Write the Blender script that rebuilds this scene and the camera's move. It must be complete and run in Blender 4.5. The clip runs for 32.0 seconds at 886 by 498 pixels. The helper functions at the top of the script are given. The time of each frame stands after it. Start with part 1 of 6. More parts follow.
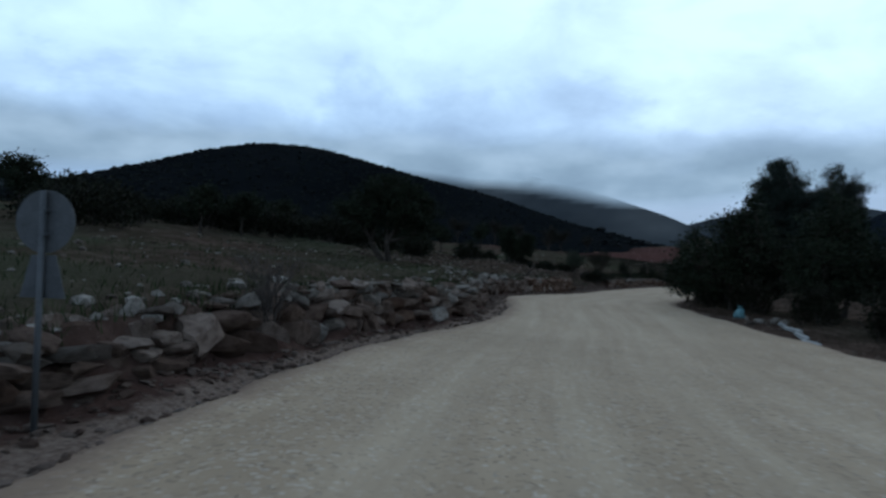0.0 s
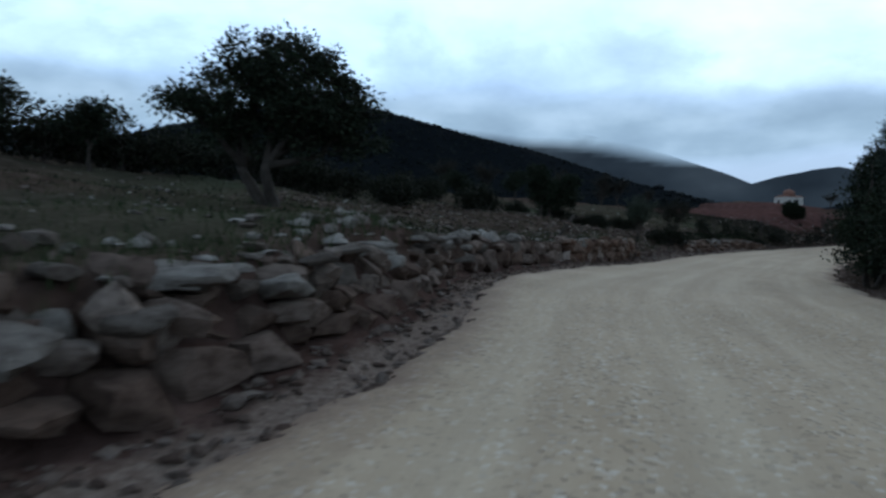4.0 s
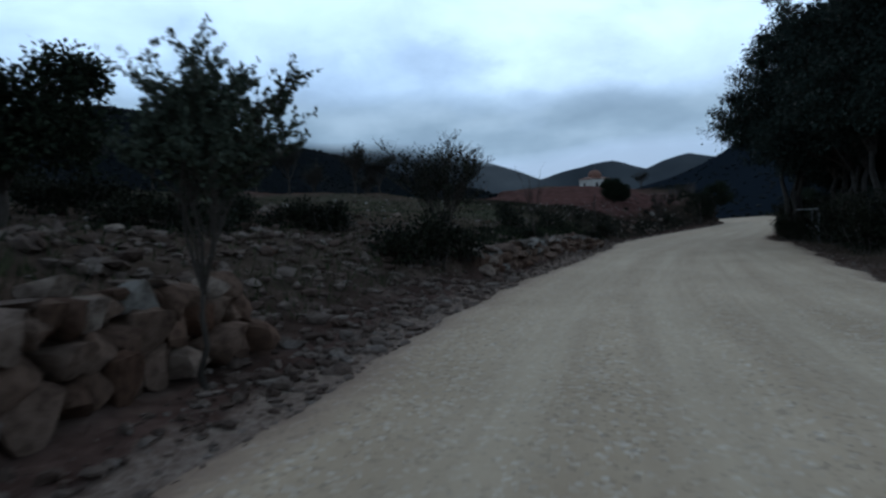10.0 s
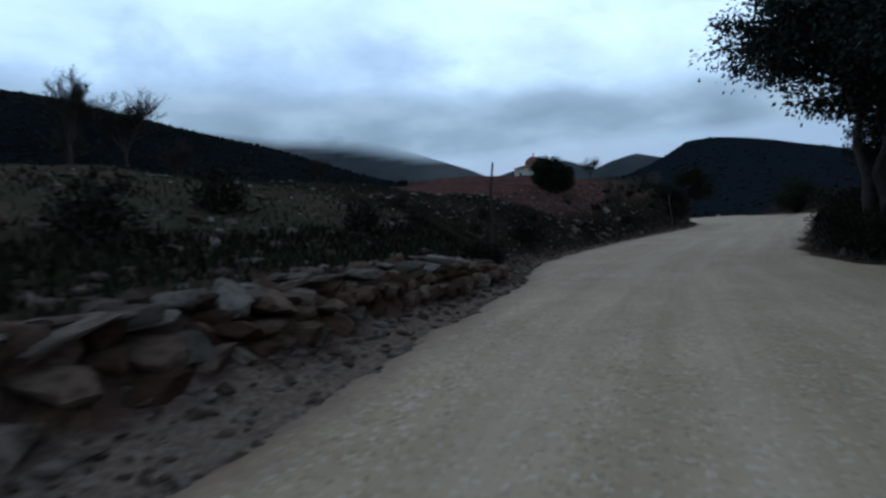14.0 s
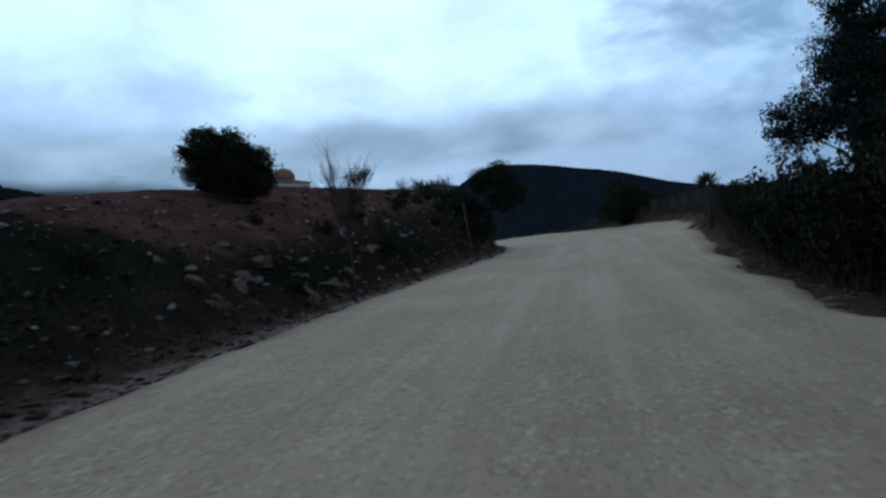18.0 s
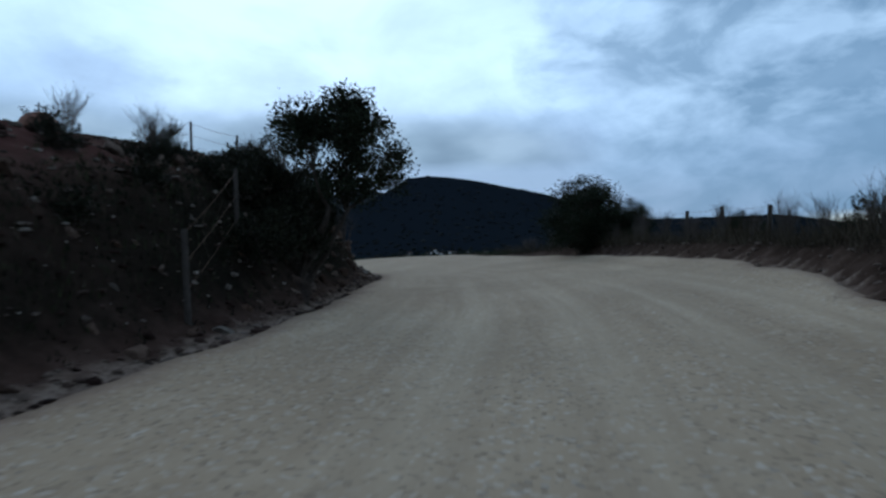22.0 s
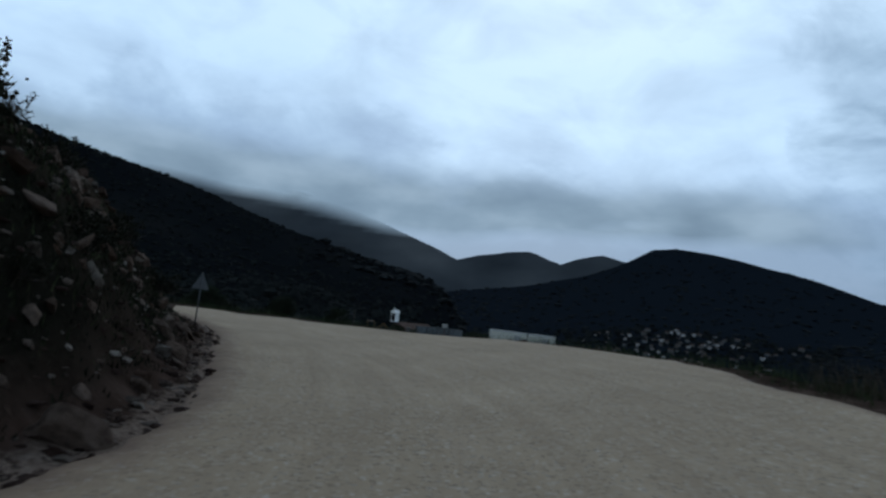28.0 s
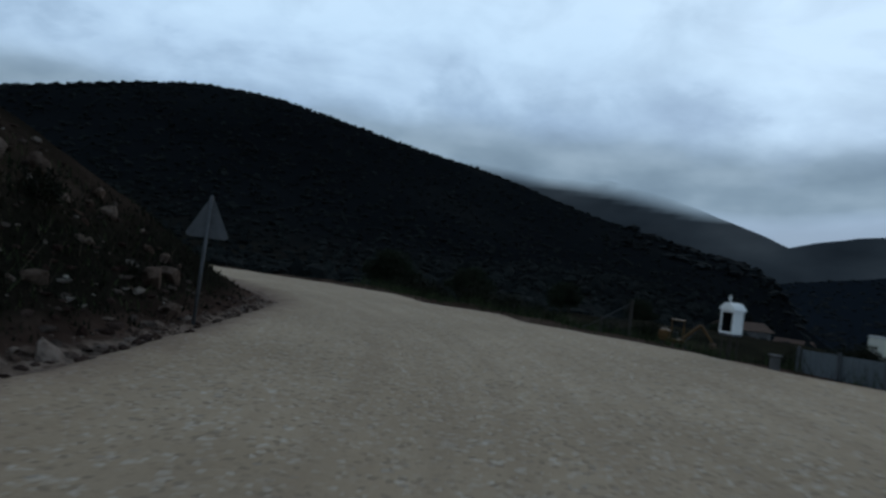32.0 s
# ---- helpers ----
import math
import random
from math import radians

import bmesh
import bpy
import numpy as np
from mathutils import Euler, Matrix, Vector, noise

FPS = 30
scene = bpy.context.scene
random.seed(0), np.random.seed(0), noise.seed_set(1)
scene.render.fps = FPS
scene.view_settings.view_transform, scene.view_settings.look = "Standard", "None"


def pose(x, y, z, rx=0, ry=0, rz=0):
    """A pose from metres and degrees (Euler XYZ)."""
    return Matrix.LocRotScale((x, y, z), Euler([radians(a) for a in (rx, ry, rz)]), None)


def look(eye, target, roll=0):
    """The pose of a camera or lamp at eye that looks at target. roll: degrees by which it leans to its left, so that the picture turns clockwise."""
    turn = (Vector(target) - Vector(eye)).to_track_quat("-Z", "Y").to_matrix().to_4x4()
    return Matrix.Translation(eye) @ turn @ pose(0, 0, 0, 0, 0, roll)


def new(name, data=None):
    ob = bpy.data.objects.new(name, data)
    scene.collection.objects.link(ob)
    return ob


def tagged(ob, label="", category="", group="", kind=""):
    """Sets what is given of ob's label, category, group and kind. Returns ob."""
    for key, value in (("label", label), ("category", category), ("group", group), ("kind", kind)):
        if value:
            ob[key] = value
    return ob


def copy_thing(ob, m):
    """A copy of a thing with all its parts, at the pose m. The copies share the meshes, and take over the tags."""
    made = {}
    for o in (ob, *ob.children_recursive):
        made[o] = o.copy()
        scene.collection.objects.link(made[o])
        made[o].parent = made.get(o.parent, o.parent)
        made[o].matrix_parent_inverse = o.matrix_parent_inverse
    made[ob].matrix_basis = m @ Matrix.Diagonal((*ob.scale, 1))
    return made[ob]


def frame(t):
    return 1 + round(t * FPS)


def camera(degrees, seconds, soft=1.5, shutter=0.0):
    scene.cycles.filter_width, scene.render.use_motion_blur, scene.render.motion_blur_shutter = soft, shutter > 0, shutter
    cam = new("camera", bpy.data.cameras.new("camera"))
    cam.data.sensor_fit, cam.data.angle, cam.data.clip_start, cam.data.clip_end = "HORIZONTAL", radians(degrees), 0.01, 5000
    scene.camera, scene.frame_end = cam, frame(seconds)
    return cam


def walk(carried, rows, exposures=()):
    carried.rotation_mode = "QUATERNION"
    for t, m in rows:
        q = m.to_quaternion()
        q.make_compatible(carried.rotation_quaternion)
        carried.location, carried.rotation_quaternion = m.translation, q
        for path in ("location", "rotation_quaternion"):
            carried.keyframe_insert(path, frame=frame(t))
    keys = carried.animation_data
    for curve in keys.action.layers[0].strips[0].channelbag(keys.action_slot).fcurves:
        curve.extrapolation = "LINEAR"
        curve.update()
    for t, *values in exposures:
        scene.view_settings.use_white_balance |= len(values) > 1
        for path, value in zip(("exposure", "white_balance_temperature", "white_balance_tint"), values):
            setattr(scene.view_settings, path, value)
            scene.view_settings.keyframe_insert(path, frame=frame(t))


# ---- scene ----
cam = camera(67.66, 32.0, soft=2.6, shutter=0.35)
PATH = [
    (0.0, -0.00, -0.00, -0.00, 90.80, -2.05, 5.84),
    (0.5, -0.00, 2.23, -0.06, 88.95, -1.66, 10.06),
    (1.0, -0.00, 4.42, -0.12, 86.75, -1.02, 11.26),
    (1.5, 0.05, 6.58, -0.16, 86.23, -0.27, 7.81),
    (2.0, 0.15, 8.77, -0.22, 86.12, -1.23, 8.48),
    (2.5, 0.34, 11.02, -0.28, 85.58, -1.58, 12.34),
    (3.0, 0.60, 13.32, -0.33, 84.26, -1.27, 10.97),
    (3.5, 0.94, 15.61, -0.39, 85.60, -2.76, 13.69),
    (4.0, 1.24, 17.95, -0.45, 87.30, -1.81, 10.35),
    (4.5, 1.55, 20.32, -0.50, 87.19, -0.94, 8.22),
    (6.5, 1.94, 30.19, -0.25, 85.62, 1.94, 3.24),
    (7.0, 2.48, 32.68, -0.32, 83.27, 1.39, 9.22),
    (7.5, 3.06, 35.15, -0.41, 84.18, 1.30, 6.01),
    (8.0, 3.68, 37.54, -0.50, 87.24, 3.82, 1.61),
    (8.5, 4.30, 39.89, -0.58, 89.82, 1.64, -0.72),
    (9.0, 5.00, 42.23, -0.66, 87.65, 1.72, -2.44),
    (9.5, 5.79, 44.69, -0.72, 87.91, -0.02, -4.82),
    (10.0, 6.63, 47.11, -0.78, 87.81, 1.99, -6.04),
    (10.5, 7.52, 49.63, -0.81, 86.80, 2.43, -3.81),
    (11.0, 8.48, 52.18, -0.83, 86.82, 1.31, -2.73),
    (11.5, 9.49, 54.75, -0.84, 87.54, 1.54, -2.67),
    (12.0, 10.56, 57.32, -0.84, 88.80, 3.46, -4.99),
    (12.5, 11.62, 59.79, -0.83, 88.62, 1.31, -7.95),
    (13.0, 12.78, 62.31, -0.83, 87.68, 1.73, -10.28),
    (13.5, 14.01, 64.94, -0.87, 87.85, 1.26, -10.13),
    (14.0, 15.24, 67.55, -0.90, 87.56, 1.69, -10.13),
    (14.5, 16.48, 70.07, -0.90, 87.83, 2.38, -12.87),
    (15.0, 17.76, 72.52, -0.88, 88.49, 3.45, -15.71),
    (15.5, 19.12, 75.04, -0.86, 87.80, 2.61, -18.58),
    (17.5, 24.81, 84.97, -1.09, 89.02, 5.89, -26.60),
    (18.0, 26.35, 87.25, -1.13, 89.40, 5.41, -26.68),
    (18.5, 27.86, 89.57, -1.13, 89.32, 4.33, -29.03),
    (19.0, 29.45, 91.79, -1.12, 89.75, 3.20, -30.16),
    (19.5, 31.08, 93.94, -1.09, 90.86, 1.22, -29.78),
    (20.0, 32.62, 95.96, -1.05, 89.83, 2.09, -30.85),
    (20.5, 34.21, 97.96, -1.00, 89.82, 0.81, -31.53),
    (21.0, 35.76, 99.85, -0.94, 89.34, 2.07, -30.44),
    (21.5, 37.24, 101.76, -0.88, 89.66, 0.97, -32.40),
    (22.0, 38.85, 103.71, -0.81, 89.89, 0.48, -33.39),
    (22.5, 40.48, 105.63, -0.73, 90.19, -1.08, -34.94),
    (23.0, 42.16, 107.46, -0.65, 91.02, -3.15, -36.46),
    (23.5, 43.79, 109.24, -0.59, 91.69, -3.11, -36.43),
    (24.0, 45.29, 110.93, -0.55, 91.73, -2.87, -34.27),
    (24.5, 46.60, 112.58, -0.51, 92.18, -3.38, -32.46),
    (25.0, 47.82, 114.23, -0.49, 92.17, -3.26, -28.81),
    (25.5, 48.95, 115.98, -0.47, 92.29, -4.11, -26.39),
    (27.5, 53.51, 123.49, -0.41, 92.46, -7.09, -17.87),
    (28.0, 54.46, 125.58, -0.41, 94.42, -6.52, -13.12),
    (28.5, 55.35, 127.69, -0.45, 91.70, -7.98, -8.43),
    (29.0, 56.03, 129.76, -0.52, 92.21, -5.96, -3.51),
    (29.5, 56.53, 131.83, -0.58, 92.32, -3.92, 1.37),
    (30.0, 56.87, 133.96, -0.60, 91.84, -3.85, 4.02),
    (30.5, 57.10, 136.12, -0.63, 91.53, -4.90, 7.16),
    (31.0, 57.17, 138.31, -0.68, 91.40, -3.51, 9.62),
    (31.5, 57.10, 140.50, -0.75, 90.13, -3.65, 10.02),
    (32.0, 56.93, 142.65, -0.85, 90.45, -6.89, 13.46),
]
walk(cam, [(t, pose(x, y, z, rx, ry, rz)) for t, x, y, z, rx, ry, rz in PATH], exposures=[(0, 0.05, 6400, 10), (2, 0.18, 6400, 10), (4, 0.36, 6450, 10), (7, 0.45, 6250, 10), (8, 0.6, 6300, 10), (9, 0.15, 6350, 10), (13, 0.06, 6350, 10), (18, 0.12, 6150, 10), (20, 0.1, 6150, 10), (23, 0.08, 6350, 10), (26, 0.0, 6500, 10), (29, -0.30, 6700, 10), (32, -0.33, 6750, 10)])

# ---- sky and light ----
SUN_AZ, SUN_EL = radians(20), radians(28)


world = bpy.data.worlds.new("overcast_dusk")
scene.world = world
world.use_nodes = True
wn, wl = world.node_tree.nodes, world.node_tree.links
wn.clear()
w_out = wn.new("ShaderNodeOutputWorld")
w_bg = wn.new("ShaderNodeBackground")
w_sky = wn.new("ShaderNodeTexSky")
w_sky.sky_type, w_sky.sun_disc = "NISHITA", False
w_sky.sun_elevation, w_sky.sun_rotation = SUN_EL, SUN_AZ
w_co = wn.new("ShaderNodeTexCoord")
w_sep = wn.new("ShaderNodeSeparateXYZ")
wl.new(w_co.outputs["Generated"], w_sep.inputs[0])


def w_math(op, a, b=None, clamp=False):
    n = wn.new("ShaderNodeMath")
    n.operation, n.use_clamp = op, clamp
    for i, v in enumerate((a, b)):
        if v is None:
            continue
        if isinstance(v, (int, float)):
            n.inputs[i].default_value = v
        else:
            wl.new(v, n.inputs[i])
    return n.outputs[0]


def w_ramp(fac, stops):
    n = wn.new("ShaderNodeValToRGB")
    while len(n.color_ramp.elements) < len(stops):
        n.color_ramp.elements.new(0.5)
    for e, (p, c) in zip(n.color_ramp.elements, stops):
        e.position, e.color = p, (*c, 1)
    wl.new(fac, n.inputs[0])
    return n.outputs[0]


def w_mix(fac, a, b, kind="MIX"):
    n = wn.new("ShaderNodeMix")
    n.data_type, n.blend_type = "RGBA", kind
    for i, v in ((0, fac), (6, a), (7, b)):
        if isinstance(v, (int, float)):
            n.inputs[i].default_value = v
        elif isinstance(v, tuple):
            n.inputs[i].default_value = (*v, 1)
        else:
            wl.new(v, n.inputs[i])
    return n.outputs[2]


# billows: uneven lumps in the direction itself lift and lower the cloud's layers
w_sq = wn.new("ShaderNodeMapping")
w_sq.inputs["Scale"].default_value = (1.0, 1.0, 1.9)
wl.new(w_co.outputs["Generated"], w_sq.inputs[0])


def w_lumps(scale, detail, rough, dist, shift):
    mp = wn.new("ShaderNodeMapping")
    mp.inputs["Location"].default_value = shift
    wl.new(w_sq.outputs[0], mp.inputs[0])
    n = wn.new("ShaderNodeTexNoise")
    n.inputs["Scale"].default_value, n.inputs["Detail"].default_value = scale, detail
    n.inputs["Roughness"].default_value, n.inputs["Distortion"].default_value = rough, dist
    wl.new(mp.outputs[0], n.inputs[0])
    return n.outputs[0]


w_lift = w_math("ADD", w_math("MULTIPLY", w_math("SUBTRACT", w_lumps(3.4, 9, 0.56, 0.4, (1.7, 0.2, 0.9)), 0.5), 0.42), w_math("MULTIPLY", w_math("SUBTRACT", w_lumps(11, 7, 0.6, 0.5, (0.3, 2.2, 0.4)), 0.5), 0.10))
w_lift = w_math("MULTIPLY", w_lift, w_math("MULTIPLY", w_math("SUBTRACT", w_sep.outputs[2], 0.05), 8.0, True))
w_high = w_math("ADD", w_sep.outputs[2], w_lift)
w_base = w_ramp(w_high, [(0.0, (0.29, 0.40, 0.53)), (0.09, (0.34, 0.465, 0.61)), (0.15, (0.47, 0.64, 0.82)), (0.19, (0.56, 0.75, 0.93)),
                         (0.225, (0.68, 0.89, 1.08)), (0.30, (0.79, 1.02, 1.20)), (0.46, (0.86, 1.08, 1.25)), (0.6, (0.50, 0.64, 0.75)), (0.8, (0.27, 0.35, 0.43)), (1.0, (0.22, 0.29, 0.36))])
w_cl = w_ramp(w_lumps(6.5, 8, 0.52, 0.4, (3.1, 0.4, 0)), [(0.34, (0.35, 0.35, 0.35)), (0.58, (1, 1, 1))])
w_dark = w_mix(0.5, w_base, (0.33, 0.46, 0.61))
w_col = w_mix(w_cl, w_dark, w_base)
# a heavier cloud mass over the east, and a clear yellow strip below it on the horizon
w_east = w_math("ADD", w_math("MULTIPLY", w_sep.outputs[0], 0.9), w_math("ADD", w_math("MULTIPLY", w_sep.outputs[1], 0.33), w_math("MULTIPLY", w_sep.outputs[2], 0.24)))
w_east = w_math("ADD", w_east, w_math("MULTIPLY", w_math("SUBTRACT", w_lumps(5.0, 8, 0.55, 0.6, (1.3, 5.4, 0)), 0.5), 0.24))
w_mass = w_math("MULTIPLY", w_ramp(w_east, [(0.86, (0, 0, 0)), (0.93, (0.8, 0.8, 0.8)), (1.0, (1, 1, 1))]), w_ramp(w_lumps(9.0, 7, 0.55, 0.3, (4.3, 1.4, 0)), [(0.34, (0.45, 0.45, 0.45)), (0.56, (0.95, 0.95, 0.95))]))
w_col = w_mix(w_mass, w_col, (0.165, 0.285, 0.405))
w_gap = w_math("ADD", w_math("MULTIPLY", w_sep.outputs[0], 0.94), w_math("MULTIPLY", w_sep.outputs[1], 0.342))
w_strip = w_math("MULTIPLY", w_ramp(w_gap, [(0.989, (0, 0, 0)), (0.997, (1, 1, 1))]), w_ramp(w_sep.outputs[2], [(0.028, (1, 1, 1)), (0.046, (0, 0, 0))]))
w_col = w_mix(w_strip, w_col, (0.85, 0.80, 0.60))
w_dim = w_mix(1.0, w_sky.outputs[0], (0.06, 0.06, 0.06), "MULTIPLY")
w_all = w_mix(0.92, w_dim, w_col)
w_tint = w_mix(1.0, w_all, (0.915, 1.0, 1.125), "MULTIPLY")
wl.new(w_tint, w_bg.inputs[0])
w_bg.inputs[1].default_value = 1.0
wl.new(w_bg.outputs[0], w_out.inputs[0])

sun_data = bpy.data.lights.new("sun", "SUN")
sun_data.energy, sun_data.angle, sun_data.color = 0.35, radians(25), (1.0, 0.95, 0.9)
sun = new("sun", sun_data)
sun.matrix_world = look((0, 0, 60), (-math.sin(SUN_AZ) * 60, -math.cos(SUN_AZ) * 60, 60 - math.tan(SUN_EL) * 60))

# ---- materials ----
def material(name, rough=0.9, metal=0.0):
    m = bpy.data.materials.new(name)
    m.use_nodes = True
    b = m.node_tree.nodes["Principled BSDF"]
    b.inputs["Roughness"].default_value, b.inputs["Metallic"].default_value = rough, metal
    b.inputs["Specular IOR Level"].default_value = 0.12
    return m, m.node_tree, b


def n_coord(nt, which="Object", scale=None):
    c = nt.nodes.new("ShaderNodeTexCoord")
    if scale is None:
        return c.outputs[which]
    mp = nt.nodes.new("ShaderNodeMapping")
    mp.inputs["Scale"].default_value = scale
    nt.links.new(c.outputs[which], mp.inputs[0])
    return mp.outputs[0]


def n_noise(nt, vec, scale, detail=6.0, rough=0.6, dist=0.0):
    n = nt.nodes.new("ShaderNodeTexNoise")
    n.inputs["Scale"].default_value, n.inputs["Detail"].default_value = scale, detail
    n.inputs["Roughness"].default_value, n.inputs["Distortion"].default_value = rough, dist
    nt.links.new(vec, n.inputs[0])
    return n.outputs[0]


def n_voro(nt, vec, scale, out="Distance", feature="F1"):
    n = nt.nodes.new("ShaderNodeTexVoronoi")
    n.feature = feature
    n.inputs["Scale"].default_value = scale
    nt.links.new(vec, n.inputs[0])
    return n.outputs[out]


def n_ramp(nt, fac, stops):
    n = nt.nodes.new("ShaderNodeValToRGB")
    while len(n.color_ramp.elements) < len(stops):
        n.color_ramp.elements.new(0.5)
    for e, (p, c) in zip(n.color_ramp.elements, stops):
        e.position, e.color = p, (*c, 1) if isinstance(c, tuple) else (c, c, c, 1)
    nt.links.new(fac, n.inputs[0])
    return n.outputs[0]


def n_mix(nt, fac, a, b, kind="MIX"):
    n = nt.nodes.new("ShaderNodeMix")
    n.data_type, n.blend_type = "RGBA", kind
    for i, v in ((0, fac), (6, a), (7, b)):
        if isinstance(v, (int, float)):
            n.inputs[i].default_value = v
        elif isinstance(v, tuple):
            n.inputs[i].default_value = (*v, 1)
        else:
            nt.links.new(v, n.inputs[i])
    return n.outputs[2]


def n_math(nt, op, a, b, clamp=False):
    n = nt.nodes.new("ShaderNodeMath")
    n.operation, n.use_clamp = op, clamp
    for i, v in ((0, a), (1, b)):
        if isinstance(v, (int, float)):
            n.inputs[i].default_value = v
        else:
            nt.links.new(v, n.inputs[i])
    return n.outputs[0]


def n_bump(nt, b, height, strength, distance):
    n = nt.nodes.new("ShaderNodeBump")
    n.inputs["Strength"].default_value, n.inputs["Distance"].default_value = strength, distance
    nt.links.new(height, n.inputs["Height"])
    nt.links.new(n.outputs[0], b.inputs["Normal"])


def n_attr(nt, name):
    n = nt.nodes.new("ShaderNodeAttribute")
    n.attribute_name = name
    return n.outputs["Fac"]


def n_random(nt):
    return nt.nodes.new("ShaderNodeObjectInfo").outputs["Random"]


def n_island(nt):
    return nt.nodes.new("ShaderNodeNewGeometry").outputs["Random Per Island"]


def simple(name, lo, hi, rough=0.85, metal=0.0, scale=6.0, fine=40.0, bump=0.3, dist=0.01):
    """Two-scale noise between two colours, with a fine relief."""
    m, nt, b = material(name, rough, metal)
    co = n_coord(nt)
    big, small = n_noise(nt, co, scale), n_noise(nt, co, fine, 3)
    f = n_math(nt, "ADD", n_math(nt, "MULTIPLY", big, 0.65), n_math(nt, "MULTIPLY", small, 0.35))
    nt.links.new(n_ramp(nt, f, [(0.32, lo), (0.68, hi)]), b.inputs["Base Color"])
    n_bump(nt, b, small, bump, dist)
    return m


def gravel_material():
    """Compacted pale gravel with two worn wheel lines and pebbles."""
    m, nt, b = material("compacted_gravel", 0.95)
    co = n_coord(nt)
    patch = n_noise(nt, co, 0.35, 5, 0.6)
    mid = n_noise(nt, co, 3.0, 6, 0.7)
    peb = n_voro(nt, co, 22.0, "Color")
    pebd = n_voro(nt, co, 22.0)
    fine = n_noise(nt, co, 60.0, 3)
    base = n_ramp(nt, patch, [(0.3, (0.288, 0.217, 0.147)), (0.7, (0.41, 0.315, 0.218))])
    base = n_mix(nt, n_ramp(nt, mid, [(0.35, 0.0), (0.7, 0.4)]), base, (0.295, 0.207, 0.128))
    bright = nt.nodes.new("ShaderNodeSeparateColor")
    nt.links.new(peb, bright.inputs[0])
    spots = n_ramp(nt, bright.outputs[0], [(0.80, 0.0), (0.97, 0.5)])
    base = n_mix(nt, spots, base, (0.52, 0.465, 0.40))
    dark = n_ramp(nt, bright.outputs[1], [(0.78, 0.0), (0.97, 0.5)])
    base = n_mix(nt, dark, base, (0.105, 0.085, 0.066))
    rut = n_attr(nt, "rut")
    base = n_mix(nt, n_math(nt, "MULTIPLY", rut, 0.45), base, (0.46, 0.372, 0.266))
    lanes = nt.nodes.new("ShaderNodeCombineXYZ")
    nt.links.new(n_math(nt, "MULTIPLY", n_attr(nt, "across"), 2.6), lanes.inputs[0])
    nt.links.new(n_math(nt, "MULTIPLY", n_attr(nt, "way"), 0.10), lanes.inputs[1])
    streak = n_noise(nt, lanes.outputs[0], 1.0, 5, 0.6)
    base = n_mix(nt, n_ramp(nt, streak, [(0.42, 0.0), (0.68, 0.5)]), base, (0.25, 0.182, 0.122))
    verge = n_math(nt, "ADD", n_attr(nt, "verge"), n_math(nt, "MULTIPLY", n_math(nt, "SUBTRACT", n_noise(nt, co, 2.2, 6, 0.7), 0.5), 1.1))
    base = n_mix(nt, n_ramp(nt, verge, [(0.25, 0.0), (0.9, 0.85)]), base, (0.17, 0.112, 0.082))
    nt.links.new(base, b.inputs["Base Color"])
    h = n_math(nt, "ADD", n_math(nt, "MULTIPLY", pebd, -0.6), n_math(nt, "MULTIPLY", fine, 0.5))
    n_bump(nt, b, h, 0.38, 0.02)
    return m


